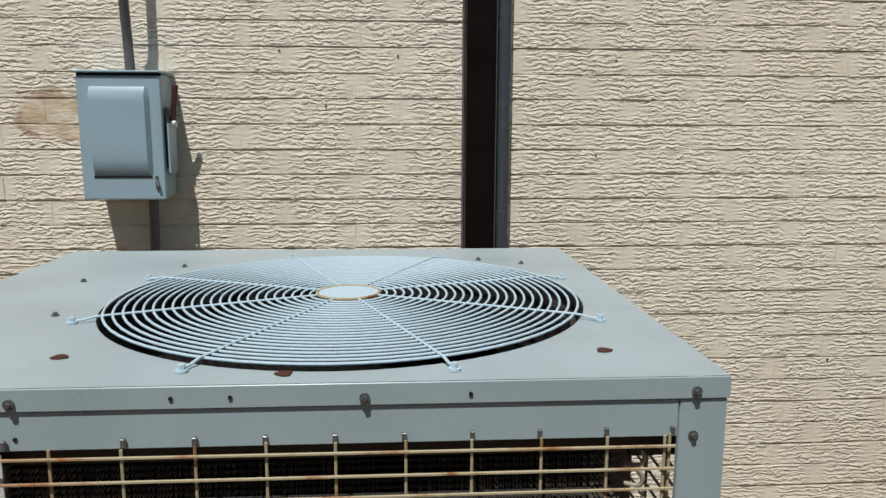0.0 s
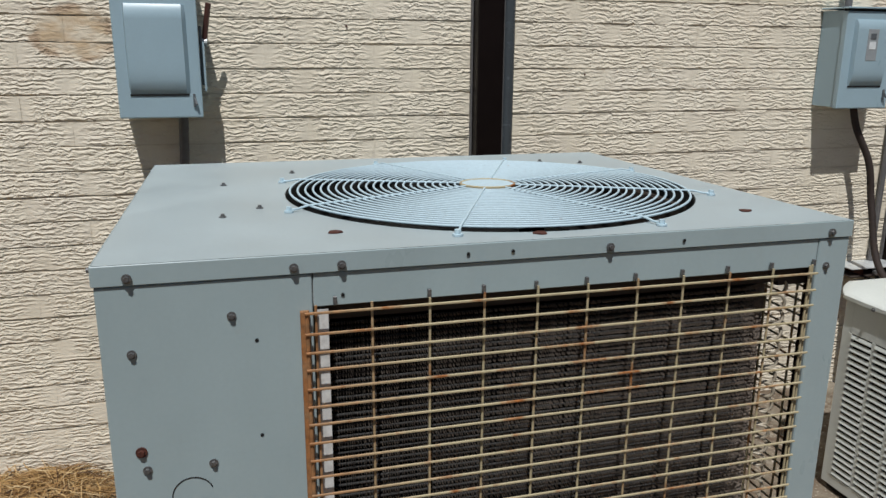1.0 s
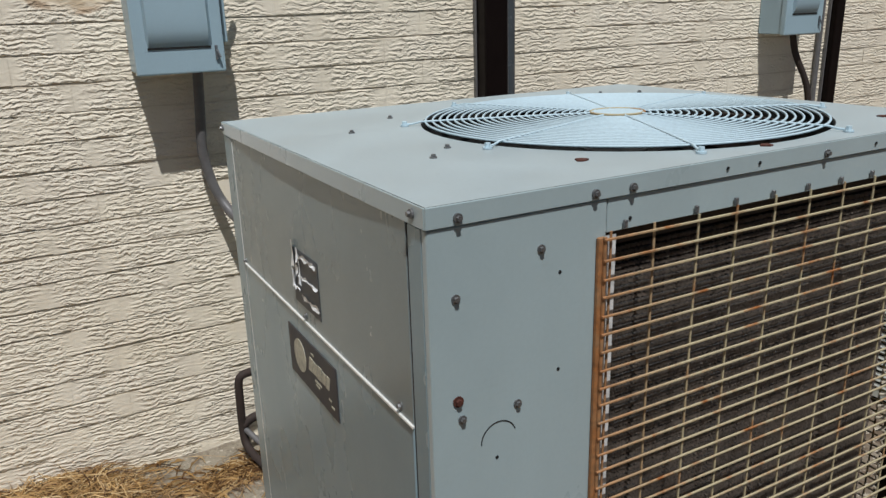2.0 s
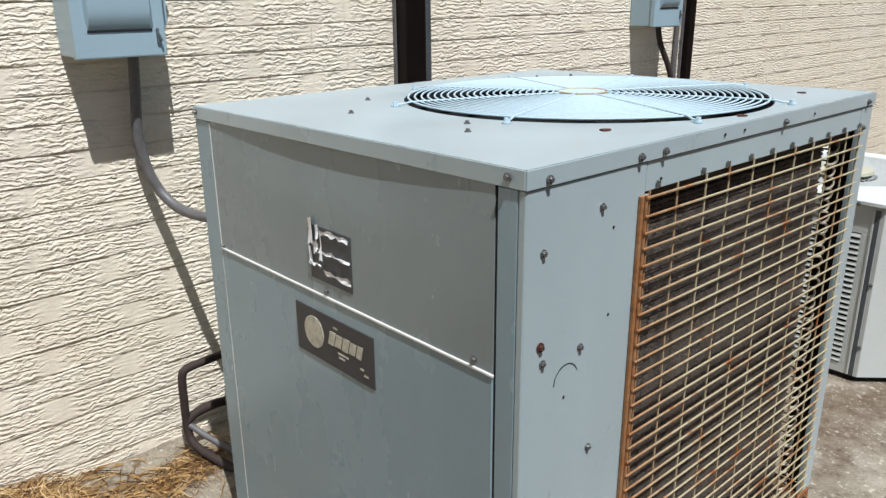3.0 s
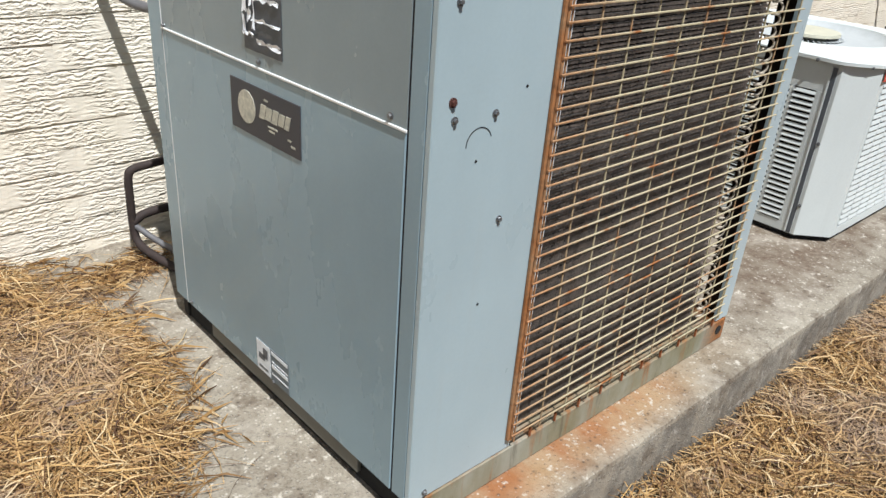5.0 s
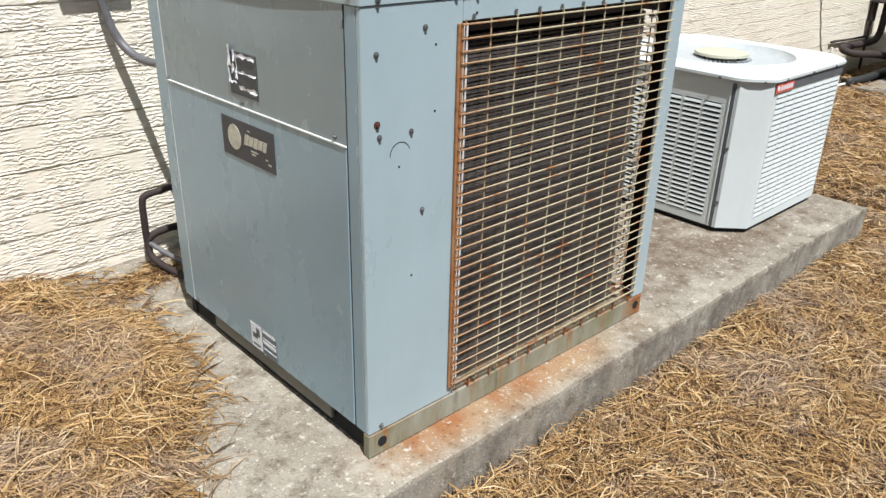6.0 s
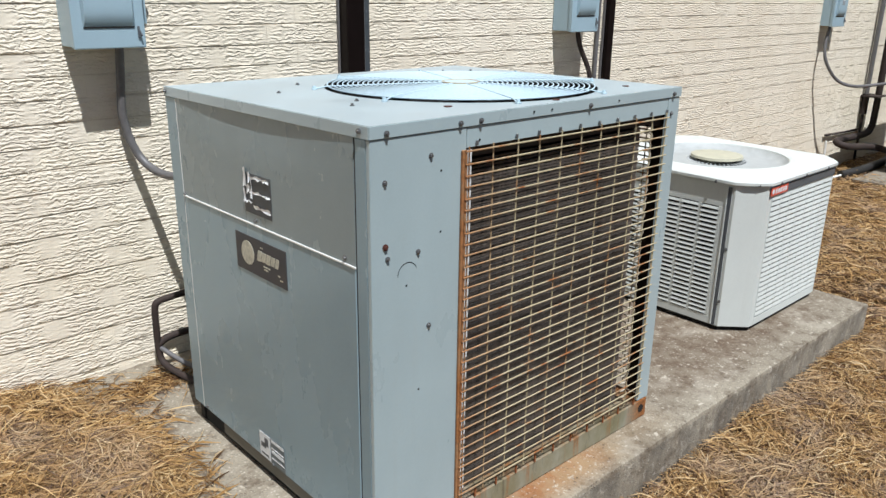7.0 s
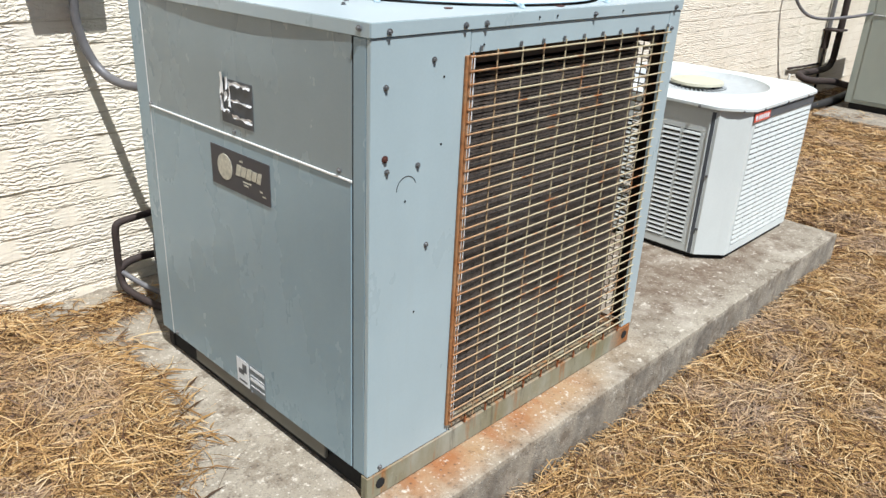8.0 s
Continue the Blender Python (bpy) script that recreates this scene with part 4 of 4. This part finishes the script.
def small_unit():
    """White-beige unit with pressed louvre sides, clipped corners and a round top discharge."""
    ob = thing("louvred_condenser", (1.785, 0.085, 0), "beige-white louvred condenser unit on the concrete pad", "air conditioner")
    S, C, Z = 0.74, 0.085, 0.578
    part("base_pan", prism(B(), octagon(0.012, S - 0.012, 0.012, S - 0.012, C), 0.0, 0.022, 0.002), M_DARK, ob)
    # solid near-black filler gives the shade seen between the louvres
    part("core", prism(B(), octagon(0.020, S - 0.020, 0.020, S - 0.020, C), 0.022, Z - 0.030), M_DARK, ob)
    # corner posts
    post = B()
    prism(post, [(0.0, C + 0.012), (0.0, C), (C, 0.0), (C + 0.03, 0.0), (C + 0.03, 0.010), (C + 0.005, 0.010), (0.012, C + 0.004), (0.012, C + 0.012)], 0.018, Z, 0.001)
    post = mesh_of("corner_post", post, M_BEIGE)
    for k, (x, y) in enumerate(((0, 0), (S, 0), (S, S), (0, S))):
        shared("corner_post", post, ob, pose(x, y, 0, 0, 0, 90 * k))
    slat = B()
    v = [slat.verts.new(p) for p in ((0, 0, 0.0112), (1, 0, 0.0112), (1, -0.0032, 0.0022), (0, -0.0032, 0.0022), (1, -0.0024, 0.0006), (0, -0.0024, 0.0006), (0, 0.004, 0.009), (1, 0.004, 0.009))]
    for f in ((0, 1, 2, 3), (3, 2, 4, 5), (5, 4, 7, 6)):
        slat.faces.new([v[q] for q in f])
    slat = mesh_of("louvre", slat, M_BEIGE)
    rows = 24
    for side in range(4):
        cx, cy = ((0, 0), (S, 0), (S, S), (0, S))[side]
        m = pose(cx, cy, 0, 0, 0, 90 * side)
        a, b = C + 0.03, S - C - 0.012
        head = 0.092 if side == 3 else 0.050
        cols = 7 if side == 0 else 6
        edge = b
        if side == 3:
            b -= 0.040
        pitch = (b - a) / cols
        frame_ = box(B(), a, edge, -0.001, 0.010, Z - head, Z, 0.001)
        if side == 3:
            box(frame_, b + 0.0062, edge, -0.001, 0.010, 0.0502, Z - head - 0.0002, 0.001)
        frame_.transform(m)
        panel = part("side_panel", frame_, M_BEIGE, ob, "pressed louvre side panel")
        foot = box(B(), a, edge, -0.001, 0.010, 0.018, 0.050, 0.001)
        foot.transform(m)
        part("bottom_rail", foot, M_BEIGE, panel)
        for k in range(cols + 1):
            half = 0.006 if side == 3 else 0.0036
            rib = box(B(), a + pitch * k - half, a + pitch * k + half, -0.0012, 0.008, 0.0502, Z - head - 0.0002, 0.0006)
            rib.transform(m)
            part("rib", rib, M_BEIGE, panel)
        if side in (0, 3):
            for k in range(cols):
                for r in range(rows):
                    z = 0.053 + (Z - head - 0.068) * r / (rows - 1)
                    shared("louvre", slat, panel, m @ pose(a + pitch * k + half - 0.0004, 0.0, z) @ Matrix.Diagonal((pitch - 2 * half + 0.0008, 1, 1.5 if side == 0 else 1.05, 1)))
    # lid with rounded rim and sunk round discharge
    cx = cy = S / 2
    lid = B()
    n = 64
    o = [Vector((x, y, 0)) for x, y in octagon(-0.012, S + 0.012, -0.012, S + 0.012, C + 0.004)]

    def rim(ang, k):
        d = Vector((math.cos(ang), math.sin(ang), 0))
        best = 9.0
        for a, b in zip(o, o[1:] + o[:1]):
            e = b - a
            den = d.x * e.y - d.y * e.x
            if abs(den) > 1e-9:
                w = Vector((a.x - cx, a.y - cy, 0))
                t = (w.x * e.y - w.y * e.x) / den
                if t > 0:
                    best = min(best, t)
        return Vector((cx, cy, 0)) + d * best * k

    rings = []
    for kind, val, z in (("rim", 1.0, Z + 0.000), ("rim", 1.0, Z + 0.010), ("rim", 0.988, Z + 0.015), ("rim", 0.95, Z + 0.017), ("r", 0.305, Z + 0.022), ("r", 0.292, Z + 0.024), ("r", 0.280, Z + 0.019), ("r", 0.2775, Z + 0.012), ("r", 0.274, Z - 0.002)):
        ring = []
        for s in range(n):
            ang = 2 * math.pi * (s + 0.5) / n
            p = rim(ang, val) if kind == "rim" else Vector((cx + val * math.cos(ang), cy + val * math.sin(ang), 0))
            ring.append(lid.verts.new((p.x, p.y, z)))
        rings.append(ring)
    for a, b in zip(rings, rings[1:]):
        for s in range(n):
            lid.faces.new((a[s], a[(s + 1) % n], b[(s + 1) % n], b[s]))
    top = part("lid", lid, M_BEIGE, ob, "beige-white moulded lid with round discharge", 40)
    well = B()
    rings = []
    for r, z in ((0.2795, Z + 0.016), (0.265, Z + 0.000), (0.24, Z - 0.008), (0.20, Z - 0.010), (0.118, Z - 0.004), (0.116, Z - 0.0165)):
        rings.append([well.verts.new((cx + r * math.cos(2 * math.pi * s / 48), cy + r * math.sin(2 * math.pi * s / 48), z)) for s in range(48)])
    for a, b in zip(rings, rings[1:]):
        for s in range(48):
            well.faces.new((a[s], a[(s + 1) % 48], b[(s + 1) % 48], b[s]))
    part("discharge_well", well, M_WELL, top, "pale grey sunk discharge bowl", 60)
    part("well_floor", rod(B(), (cx, cy, Z - 0.019), (cx, cy, Z - 0.017), 0.13, 36), M_DARK, top)
    vane = B()
    box(vane, 0.085, 0.119, -0.0016, 0.0016, -0.004, 0.004)
    vane = mesh_of("vane", vane, M_WELL)
    for k in range(40):
        shared("vane", vane, top, pose(cx, cy, Z - 0.0075, 0, -2, 360 / 40 * k) @ pose(0, 0, 0, 28))
    hub = B()
    rod(hub, (cx, cy, Z - 0.0168), (cx, cy, Z + 0.010), 0.060, 30)
    rod(hub, (cx, cy, Z + 0.010), (cx, cy, Z + 0.020), 0.106, 40, 0.104)
    rod(hub, (cx, cy, Z + 0.020), (cx, cy, Z + 0.026), 0.104, 40, 0.070)
    part("motor_cover", hub, M_CREAM, top, "cream round motor cover", 50)
    band = part("brand_band", box(B(), 0.1355 + C, S - C, -0.0045, -0.0012, Z - 0.040, Z - 0.010, 0.0006), M_DARKSTRIPE, ob, "dark grey trim band")
    flag = part("brand_flag", box(B(), 0.088, 0.222, -0.0068, -0.0046, Z - 0.041, Z - 0.009, 0.0006), M_REDLABEL, band, "red brand flag")
    bm = B()
    for k in range(5):
        x = 0.121 + 0.019 * k
        box(bm, x, x + 0.013, -0.0076, -0.0066, Z - 0.034, Z - 0.017)
    rod(bm, (0.104, -0.0066, Z - 0.0255), (0.104, -0.0078, Z - 0.0255), 0.009, 16)
    part("brand_print", bm, M_WHITE, band)
    for x, y, rz in ((0.05, 0.022, -45), (0.15, -0.012, 0), (0.36, -0.012, 0), (0.56, -0.012, 0), (-0.012, 0.16, -90), (-0.012, 0.36, -90), (-0.012, 0.55, -90)):
        shared("screw", SCREW, top, pose(x, y, Z + 0.001, 0, 0, rz))
    for z in (0.12, 0.33):
        shared("screw", SCREW, ob, pose(0.0, C + 0.006, z, 0, 0, -90))
    part("post_seam", box(B(), -0.0025, 0.003, C + 0.0125, C + 0.0265, 0.02, Z - 0.012), M_DARKSTRIPE, ob)
    part("seam_edge", box(B(), -0.0035, 0.002, C + 0.0270, C + 0.0335, 0.02, Z - 0.012, 0.001), M_BEIGE, ob)
    return ob


small_unit()


# ---- far unit ----
def far_unit():
    ob = thing("far_condensing_unit", (5.81, 0.04, -0.095), "far grey-green condensing unit on its own pad", "air conditioner")
    part("body", box(B(), 0, 1.0, 0, 0.90, 0.05, 1.02, 0.004), M_GREEN, ob)
    part("lid", box(B(), -0.006, 1.006, -0.006, 0.906, 1.021, 1.06, 0.004), M_GREEN, ob)
    part("side_panel", box(B(), -0.004, -0.0005, 0.06, 0.84, 0.08, 0.72, 0.001), M_GREEN, ob)
    part("side_panel", box(B(), -0.003, -0.0005, 0.06, 0.84, 0.735, 1.0, 0.001), M_GREEN, ob)
    part("panel_lip", box(B(), -0.009, -0.0032, 0.06, 0.84, 0.7225, 0.7285, 0.001), M_SEALANT, ob)
    part("skid", box(B(), 0.03, 0.97, 0.03, 0.30, 0, 0.0495), M_DARK, ob)
    part("skid", box(B(), 0.03, 0.97, 0.55, 0.87, 0, 0.0495), M_DARK, ob)
    bm = B()
    box(bm, 5.38, 7.3, -0.30, 1.02, -0.25, -0.095, 0.01, 2)
    tagged(new("concrete_pad", mesh_of("concrete_pad", bm, M_CONCRETE)), "small concrete pad under the far unit", "concrete pad", kind="structure")


far_unit()

pipe_run("insulated_pipe", [(6.30, 1.25, 3.2), (6.30, 1.25, 2.0), (6.30, 1.25, 1.0), (6.30, 1.25, 0.30), (6.27, 1.25, 0.175), (6.16, 1.25, 0.135), (5.80, 1.24, 0.145), (5.50, 1.22, 0.160), (5.41, 1.17, 0.150), (5.47, 1.11, 0.130), (5.75, 1.085, 0.10), (5.92, 1.06, 0.075), (5.95, 1.0, 0.06), (5.96, 0.935, 0.06)], 0.027, M_INSUL, "thick dark brown insulated riser turning along the wall", "pipe", 8)
pipe_run("conduit", [(6.205, 1.312, 0.46), (6.205, 1.312, 1.5), (6.205, 1.312, 3.2)], 0.018, M_CONDUIT, "grey conduit beside the insulated riser", "conduit", 2)
pipe_run("pipe_sleeve", [(6.205, 1.312, 0.29), (6.205, 1.312, 0.38), (6.205, 1.312, 0.458)], 0.027, M_INSUL, "dark sleeve around the conduit end", "pipe", 2)
pipe_run("conduit", [(6.20, 1.312, -0.12), (6.20, 1.312, 0.1), (6.203, 1.312, 0.29)], 0.010, M_INSUL, "thin dark pipe dropping to the soil", "conduit", 2)
tagged(new("pipe_strap", mesh_of("pipe_strap", box(B(), 6.165, 6.345, 1.205, 1.343, 0.435, 0.450, 0.002), M_INSUL)), "dark metal strap holding the riser", "strap")
pipe_run("refrigerant_pipe", [(6.24, 1.325, 0.160), (5.9, 1.325, 0.168), (5.52, 1.325, 0.182)], 0.009, M_INSUL, "thin brown refrigerant pipe beside the wall", "pipe", 4)
# black tube added to darken the soil where a shadow lies
pipe_run("insulated_pipe", [(5.42, YW - 0.22, -0.085), (5.6, YW - 0.27, -0.075), (6.1, YW - 0.28, -0.07), (6.5, YW - 0.25, -0.07)], 0.032, M_BLACK, "black tube standing in for the shadow on the soil", "pipe", 6)
pipe_run("conduit_stub", [(5.235, 1.20, -0.12), (5.235, 1.20, 0.05), (5.23, 1.20, 0.19)], 0.009, M_SEALANT, "short pale conduit stub by the wall", "conduit", 3)
pipe_run("drain_pipe", [(5.26, 1.16, -0.105), (5.5, 1.10, -0.085), (5.80, 1.05, -0.08)], 0.009, M_SEALANT, "pale thin drain pipe on the soil", "pipe", 3)


def strut_bracket():
    """Open steel channel fixed flat against the wall behind the second unit."""
    ob = thing("strut_bracket", (2.285, YW, 0.452), "dark rusted steel strut bracket on the wall", "bracket")
    part("top_plate", box(B(), 0, 0.30, -0.098, 0, 0.029, 0.033, 0.0008), M_STEEL, ob)
    # brown here is rust plus the darkness of the channel's opening
    part("bottom_plate", box(B(), 0, 0.30, -0.098, 0, 0.0, 0.004, 0.0008), M_BROWNISH, ob)
    part("web", box(B(), 0, 0.30, -0.006, -0.002, 0.0045, 0.0285), M_BROWNISH, ob)
    for x in (0.05, 0.20):
        part("rib", box(B(), x, x + 0.006, -0.094, -0.0065, 0.0045, 0.0285), M_RUST, ob)
    part("bolt", rod(B(), (0.10, -0.098, 0.016), (0.10, -0.108, 0.016), 0.008, 6), M_SCREW, ob)


strut_bracket()

# pipes behind the large unit
pipe_run("refrigerant_pipe", [(0.16, 1.235, 0.262), (0.10, 1.238, 0.256), (0.058, 1.24, 0.250), (0.043, 1.24, 0.232), (0.040, 1.24, 0.17), (0.039, 1.238, 0.08), (0.042, 1.22, 0.042), (0.054, 1.17, 0.026), (0.075, 1.10, 0.016), (0.10, 1.02, 0.014), (0.15, 0.905, 0.014)], 0.0115, M_INSUL, "dark brown refrigerant pipe looped behind the unit", "pipe")
pipe_run("refrigerant_pipe", [(0.041, 1.239, 0.098), (0.07, 1.238, 0.115), (0.125, 1.235, 0.122), (0.20, 1.22, 0.122)], 0.0125, M_INSUL, "dark branch pipe behind the unit", "pipe")
pipe_run("copper_pipe", [(0.044, 1.235, 0.088), (0.075, 1.17, 0.060), (0.105, 1.10, 0.045), (0.15, 0.98, 0.04), (0.17, 0.895, 0.04)], 0.0085, M_CONDUIT, "bare grey pipe behind the unit", "pipe")
pipe_run("insulated_pipe", [(0.150, 1.12, -0.002), (0.148, 1.12, 0.08), (0.146, 1.12, 0.20), (0.165, 1.10, 0.26), (0.22, 1.03, 0.28), (0.30, 0.89, 0.28)], 0.040, M_BLACK, "thick black insulated pipe behind the unit", "pipe")


# ---- pine straw ----
def straw_heap(name, count, zone, spread, keep, width, label):
    """Many thin bent needles lying over the ground."""
    rng = np.random.default_rng(len(name) * 7 + count)
    x0, x1, y0, y1 = zone
    px, py = rng.uniform(x0, x1, count * 3), rng.uniform(y0, y1, count * 3)
    rim = np.minimum(np.minimum(px - x0, x1 - px), py - y0) / 0.55
    ragged = rim + 0.5 * np.array([noise.noise((float(a) * 3, float(b) * 3, 4)) for a, b in zip(px, py)])
    ok = np.array([keep(a, b) for a, b in zip(px, py)]) & (rng.uniform(0, 1, len(px)) < ragged)
    px, py = px[ok][:count], py[ok][:count]
    n = len(px)
    base = np.array([height(float(a), float(b)) for a, b in zip(px, py)])
    ang = rng.normal(0, 0.75, n) + 4.2 * np.array([noise.noise((float(a) * 4.5, float(b) * 4.5, 7)) for a, b in zip(px, py)])
    stray = rng.uniform(0, 1, n) < 0.3
    ang = np.where(stray, rng.uniform(0, 2 * np.pi, n), ang)
    length = rng.uniform(0.05, 0.18, n)
    bend = rng.normal(0, 1.5, n)
    lift = np.abs(rng.normal(0, spread, n)) + 0.002
    tilt = rng.normal(0, 0.07, n)
    wide = width * rng.uniform(0.5, 1.35, n)
    roll = rng.normal(0, 0.7, n)
    ts = np.array([-0.5, -0.17, 0.17, 0.5])
    verts = np.zeros((n, 8, 3))
    for k, t in enumerate(ts):
        a = ang + bend * t
        qx = px + length * t * np.cos(ang + bend * t * 0.5)
        qy = py + length * t * np.sin(ang + bend * t * 0.5)
        qz = base + lift + length * t * tilt - 0.02 * (t * 2) ** 2 * (lift > 0.012)
        for s, sign in ((0, -1), (1, 1)):
            taper = 1.0 if abs(t) < 0.3 else 0.45
            verts[:, 2 * k + s, 0] = qx - sign * wide * taper * np.sin(a) * np.cos(roll)
            verts[:, 2 * k + s, 1] = qy + sign * wide * taper * np.cos(a) * np.cos(roll)
            verts[:, 2 * k + s, 2] = qz + sign * wide * taper * np.sin(roll)
    quads = np.array([[0, 2, 3, 1], [2, 4, 5, 3], [4, 6, 7, 5]])
    faces = (np.arange(n)[:, None, None] * 8 + quads[None]).reshape(-1, 4)
    data = bpy.data.meshes.new(name)
    data.vertices.add(n * 8)
    data.vertices.foreach_set("co", verts.reshape(-1))
    data.loops.add(len(faces) * 4)
    data.loops.foreach_set("vertex_index", faces.reshape(-1).astype(np.int32))
    data.polygons.add(len(faces))
    data.polygons.foreach_set("loop_start", np.arange(0, len(faces) * 4, 4, dtype=np.int32))
    data.update(calc_edges=True)
    data.materials.append(M_STRAW)
    return tagged(new(name, data), label, "pine straw", kind="stuff")


def in_front(x, y):
    return y < -0.122 or x > 2.55


def beside(x, y):
    return x < 0.06 and (y > -0.13 or x < -0.62) and x < edge_x(y) + 0.03 * noise.noise((x * 9, y * 9, 1)) + 0.02


straw_heap("straw_before_pad", 105000, (-1.0, 3.2, -1.75, -0.118), 0.016, in_front, 0.00120, "golden brown dry pine straw in front of the pad")
straw_heap("straw_beyond_pad", 75000, (2.0, 8.0, -2.4, 1.32), 0.018, in_front, 0.0018, "golden brown dry pine straw around the pads")
straw_heap("straw_beside_unit", 88000, (-2.1, 0.55, -0.9, 1.33), 0.014, beside, 0.00105, "golden brown dry pine straw heaped beside the unit")


def loose_straw():
    """Scattered needles on the bare concrete."""
    rng = random.Random(11)
    verts, faces = [], []
    for k in range(760):
        spot = rng.random()
        if spot < 0.45:
            along = rng.gauss(0, 1)
            x, y = -0.03 + 0.075 * along, 1.15 + 0.02 * along + rng.gauss(0, 0.032)
        elif spot < 0.65:
            y = rng.uniform(0.9, 1.33)
            x = edge_x(y) + abs(rng.gauss(0, 0.07))
        else:
            y = rng.uniform(0.1, 1.2)
            x = edge_x(y) + abs(rng.gauss(0, 0.035))
        if x > -0.02 and y < 0.9:
            continue
        a, b, length = rng.uniform(0, 6.28), rng.gauss(0, 0.8), rng.uniform(0.05, 0.15)
        i = len(verts)
        for q in range(4):
            t = q / 3 - 0.5
            cx, cy = x + length * t * math.cos(a + b * t * 0.5), y + length * t * math.sin(a + b * t * 0.5)
            for s in (-1, 1):
                verts.append((cx - s * 0.0006 * math.sin(a), min(cy + s * 0.0006 * math.cos(a), 1.335), 0.003 + 0.012 * rng.random() * (1 - (2 * t) ** 2)))
        for q in range(3):
            faces.append((i + 2 * q, i + 2 * q + 2, i + 2 * q + 3, i + 2 * q + 1))
    data = bpy.data.meshes.new("loose_straw")
    data.from_pydata(verts, [], faces)
    data.materials.append(M_STRAW)
    tagged(new("loose_straw", data), "loose pine needles scattered on the concrete", "pine straw", kind="stuff")


loose_straw()


# ---- bricks ----
def brick_geometry(rng):
    """One brick's face with worn edges: a shallow block whose front is a jittered grid."""
    L, T = BRICK, COURSE - 0.0032
    us = (0.0, 0.022, 0.16, 0.34, 0.5, 0.66, 0.84, 0.978, 1.0)
    vs = (0.0, 0.025, 0.5, 0.97, 1.0)
    verts, faces, uv = [], [], []
    for j, v in enumerate(vs):
        for i, u in enumerate(us):
            rim = i in (0, len(us) - 1) or j in (0, len(vs) - 1)
            out = (rng.uniform(0.0012, 0.0034) if j == 0 else 0.0028) if j in (0, len(vs) - 1) else 0.0044 + rng.uniform(-0.0008, 0.0008)
            if rim and out > 0.002:
                out = 0.0036
            if i in (1, len(us) - 2) and not rim:
                out -= 0.0007
            verts.append((u * L, -out, v * T + (rng.uniform(-0.0022, 0.0022) if rim and 0 < i < len(us) - 1 else 0)))
            uv.append(u)
    n = len(us)
    for j in range(len(vs) - 1):
        for i in range(n - 1):
            faces.append((j * n + i, j * n + i + 1, (j + 1) * n + i + 1, (j + 1) * n + i))
    return verts, faces, uv


def brick_mesh(name, verts, faces, uv):
    data = bpy.data.meshes.new(name)
    data.from_pydata(verts, [], faces)
    layer = data.uv_layers.new(name="along")
    for loop in data.loops:
        layer.data[loop.index].uv = (uv[loop.vertex_index], 0.5)
    data.materials.append(M_BRICK)
    return data


def lay_bricks():
    rng = random.Random(8)
    kinds = [brick_geometry(rng) for _ in range(8)]
    meshes = [brick_mesh("brick", *k) for k in kinds]
    far_v, far_f, far_u = [], [], []
    for row in range(0, 27):
        z = Z0 + COURSE * row + 0.004
        start = (0.58 if row % 2 == 0 else 0.70) + rng.uniform(-0.02, 0.02)
        k0 = int((start + 1.7) / BRICK)
        for k in range(-k0, 32):
            x = start + BRICK * k
            kind = rng.randrange(8)
            dy, dz = rng.uniform(-0.001, 0.0012), rng.uniform(-0.0012, 0.0012)
            if -0.62 < x < 2.62 and row > 0:
                shared("brick", meshes[kind], wall, pose(x, WALL_Y + 0.001 + dy, z + dz, 0, rng.uniform(-0.15, 0.15), 0))
            else:
                v, f, u = kinds[kind]
                i = len(far_v)
                far_v += [(x + a, WALL_Y + 0.001 + dy + b, z + dz + c) for a, b, c in v]
                far_f += [tuple(q + i for q in face) for face in f]
                far_u += u
    rest = new("brickwork", brick_mesh("brickwork", far_v, far_f, far_u))
    rest.parent = wall
    tagged(rest, "cream painted bricks farther along the wall", kind="stuff")


lay_bricks()
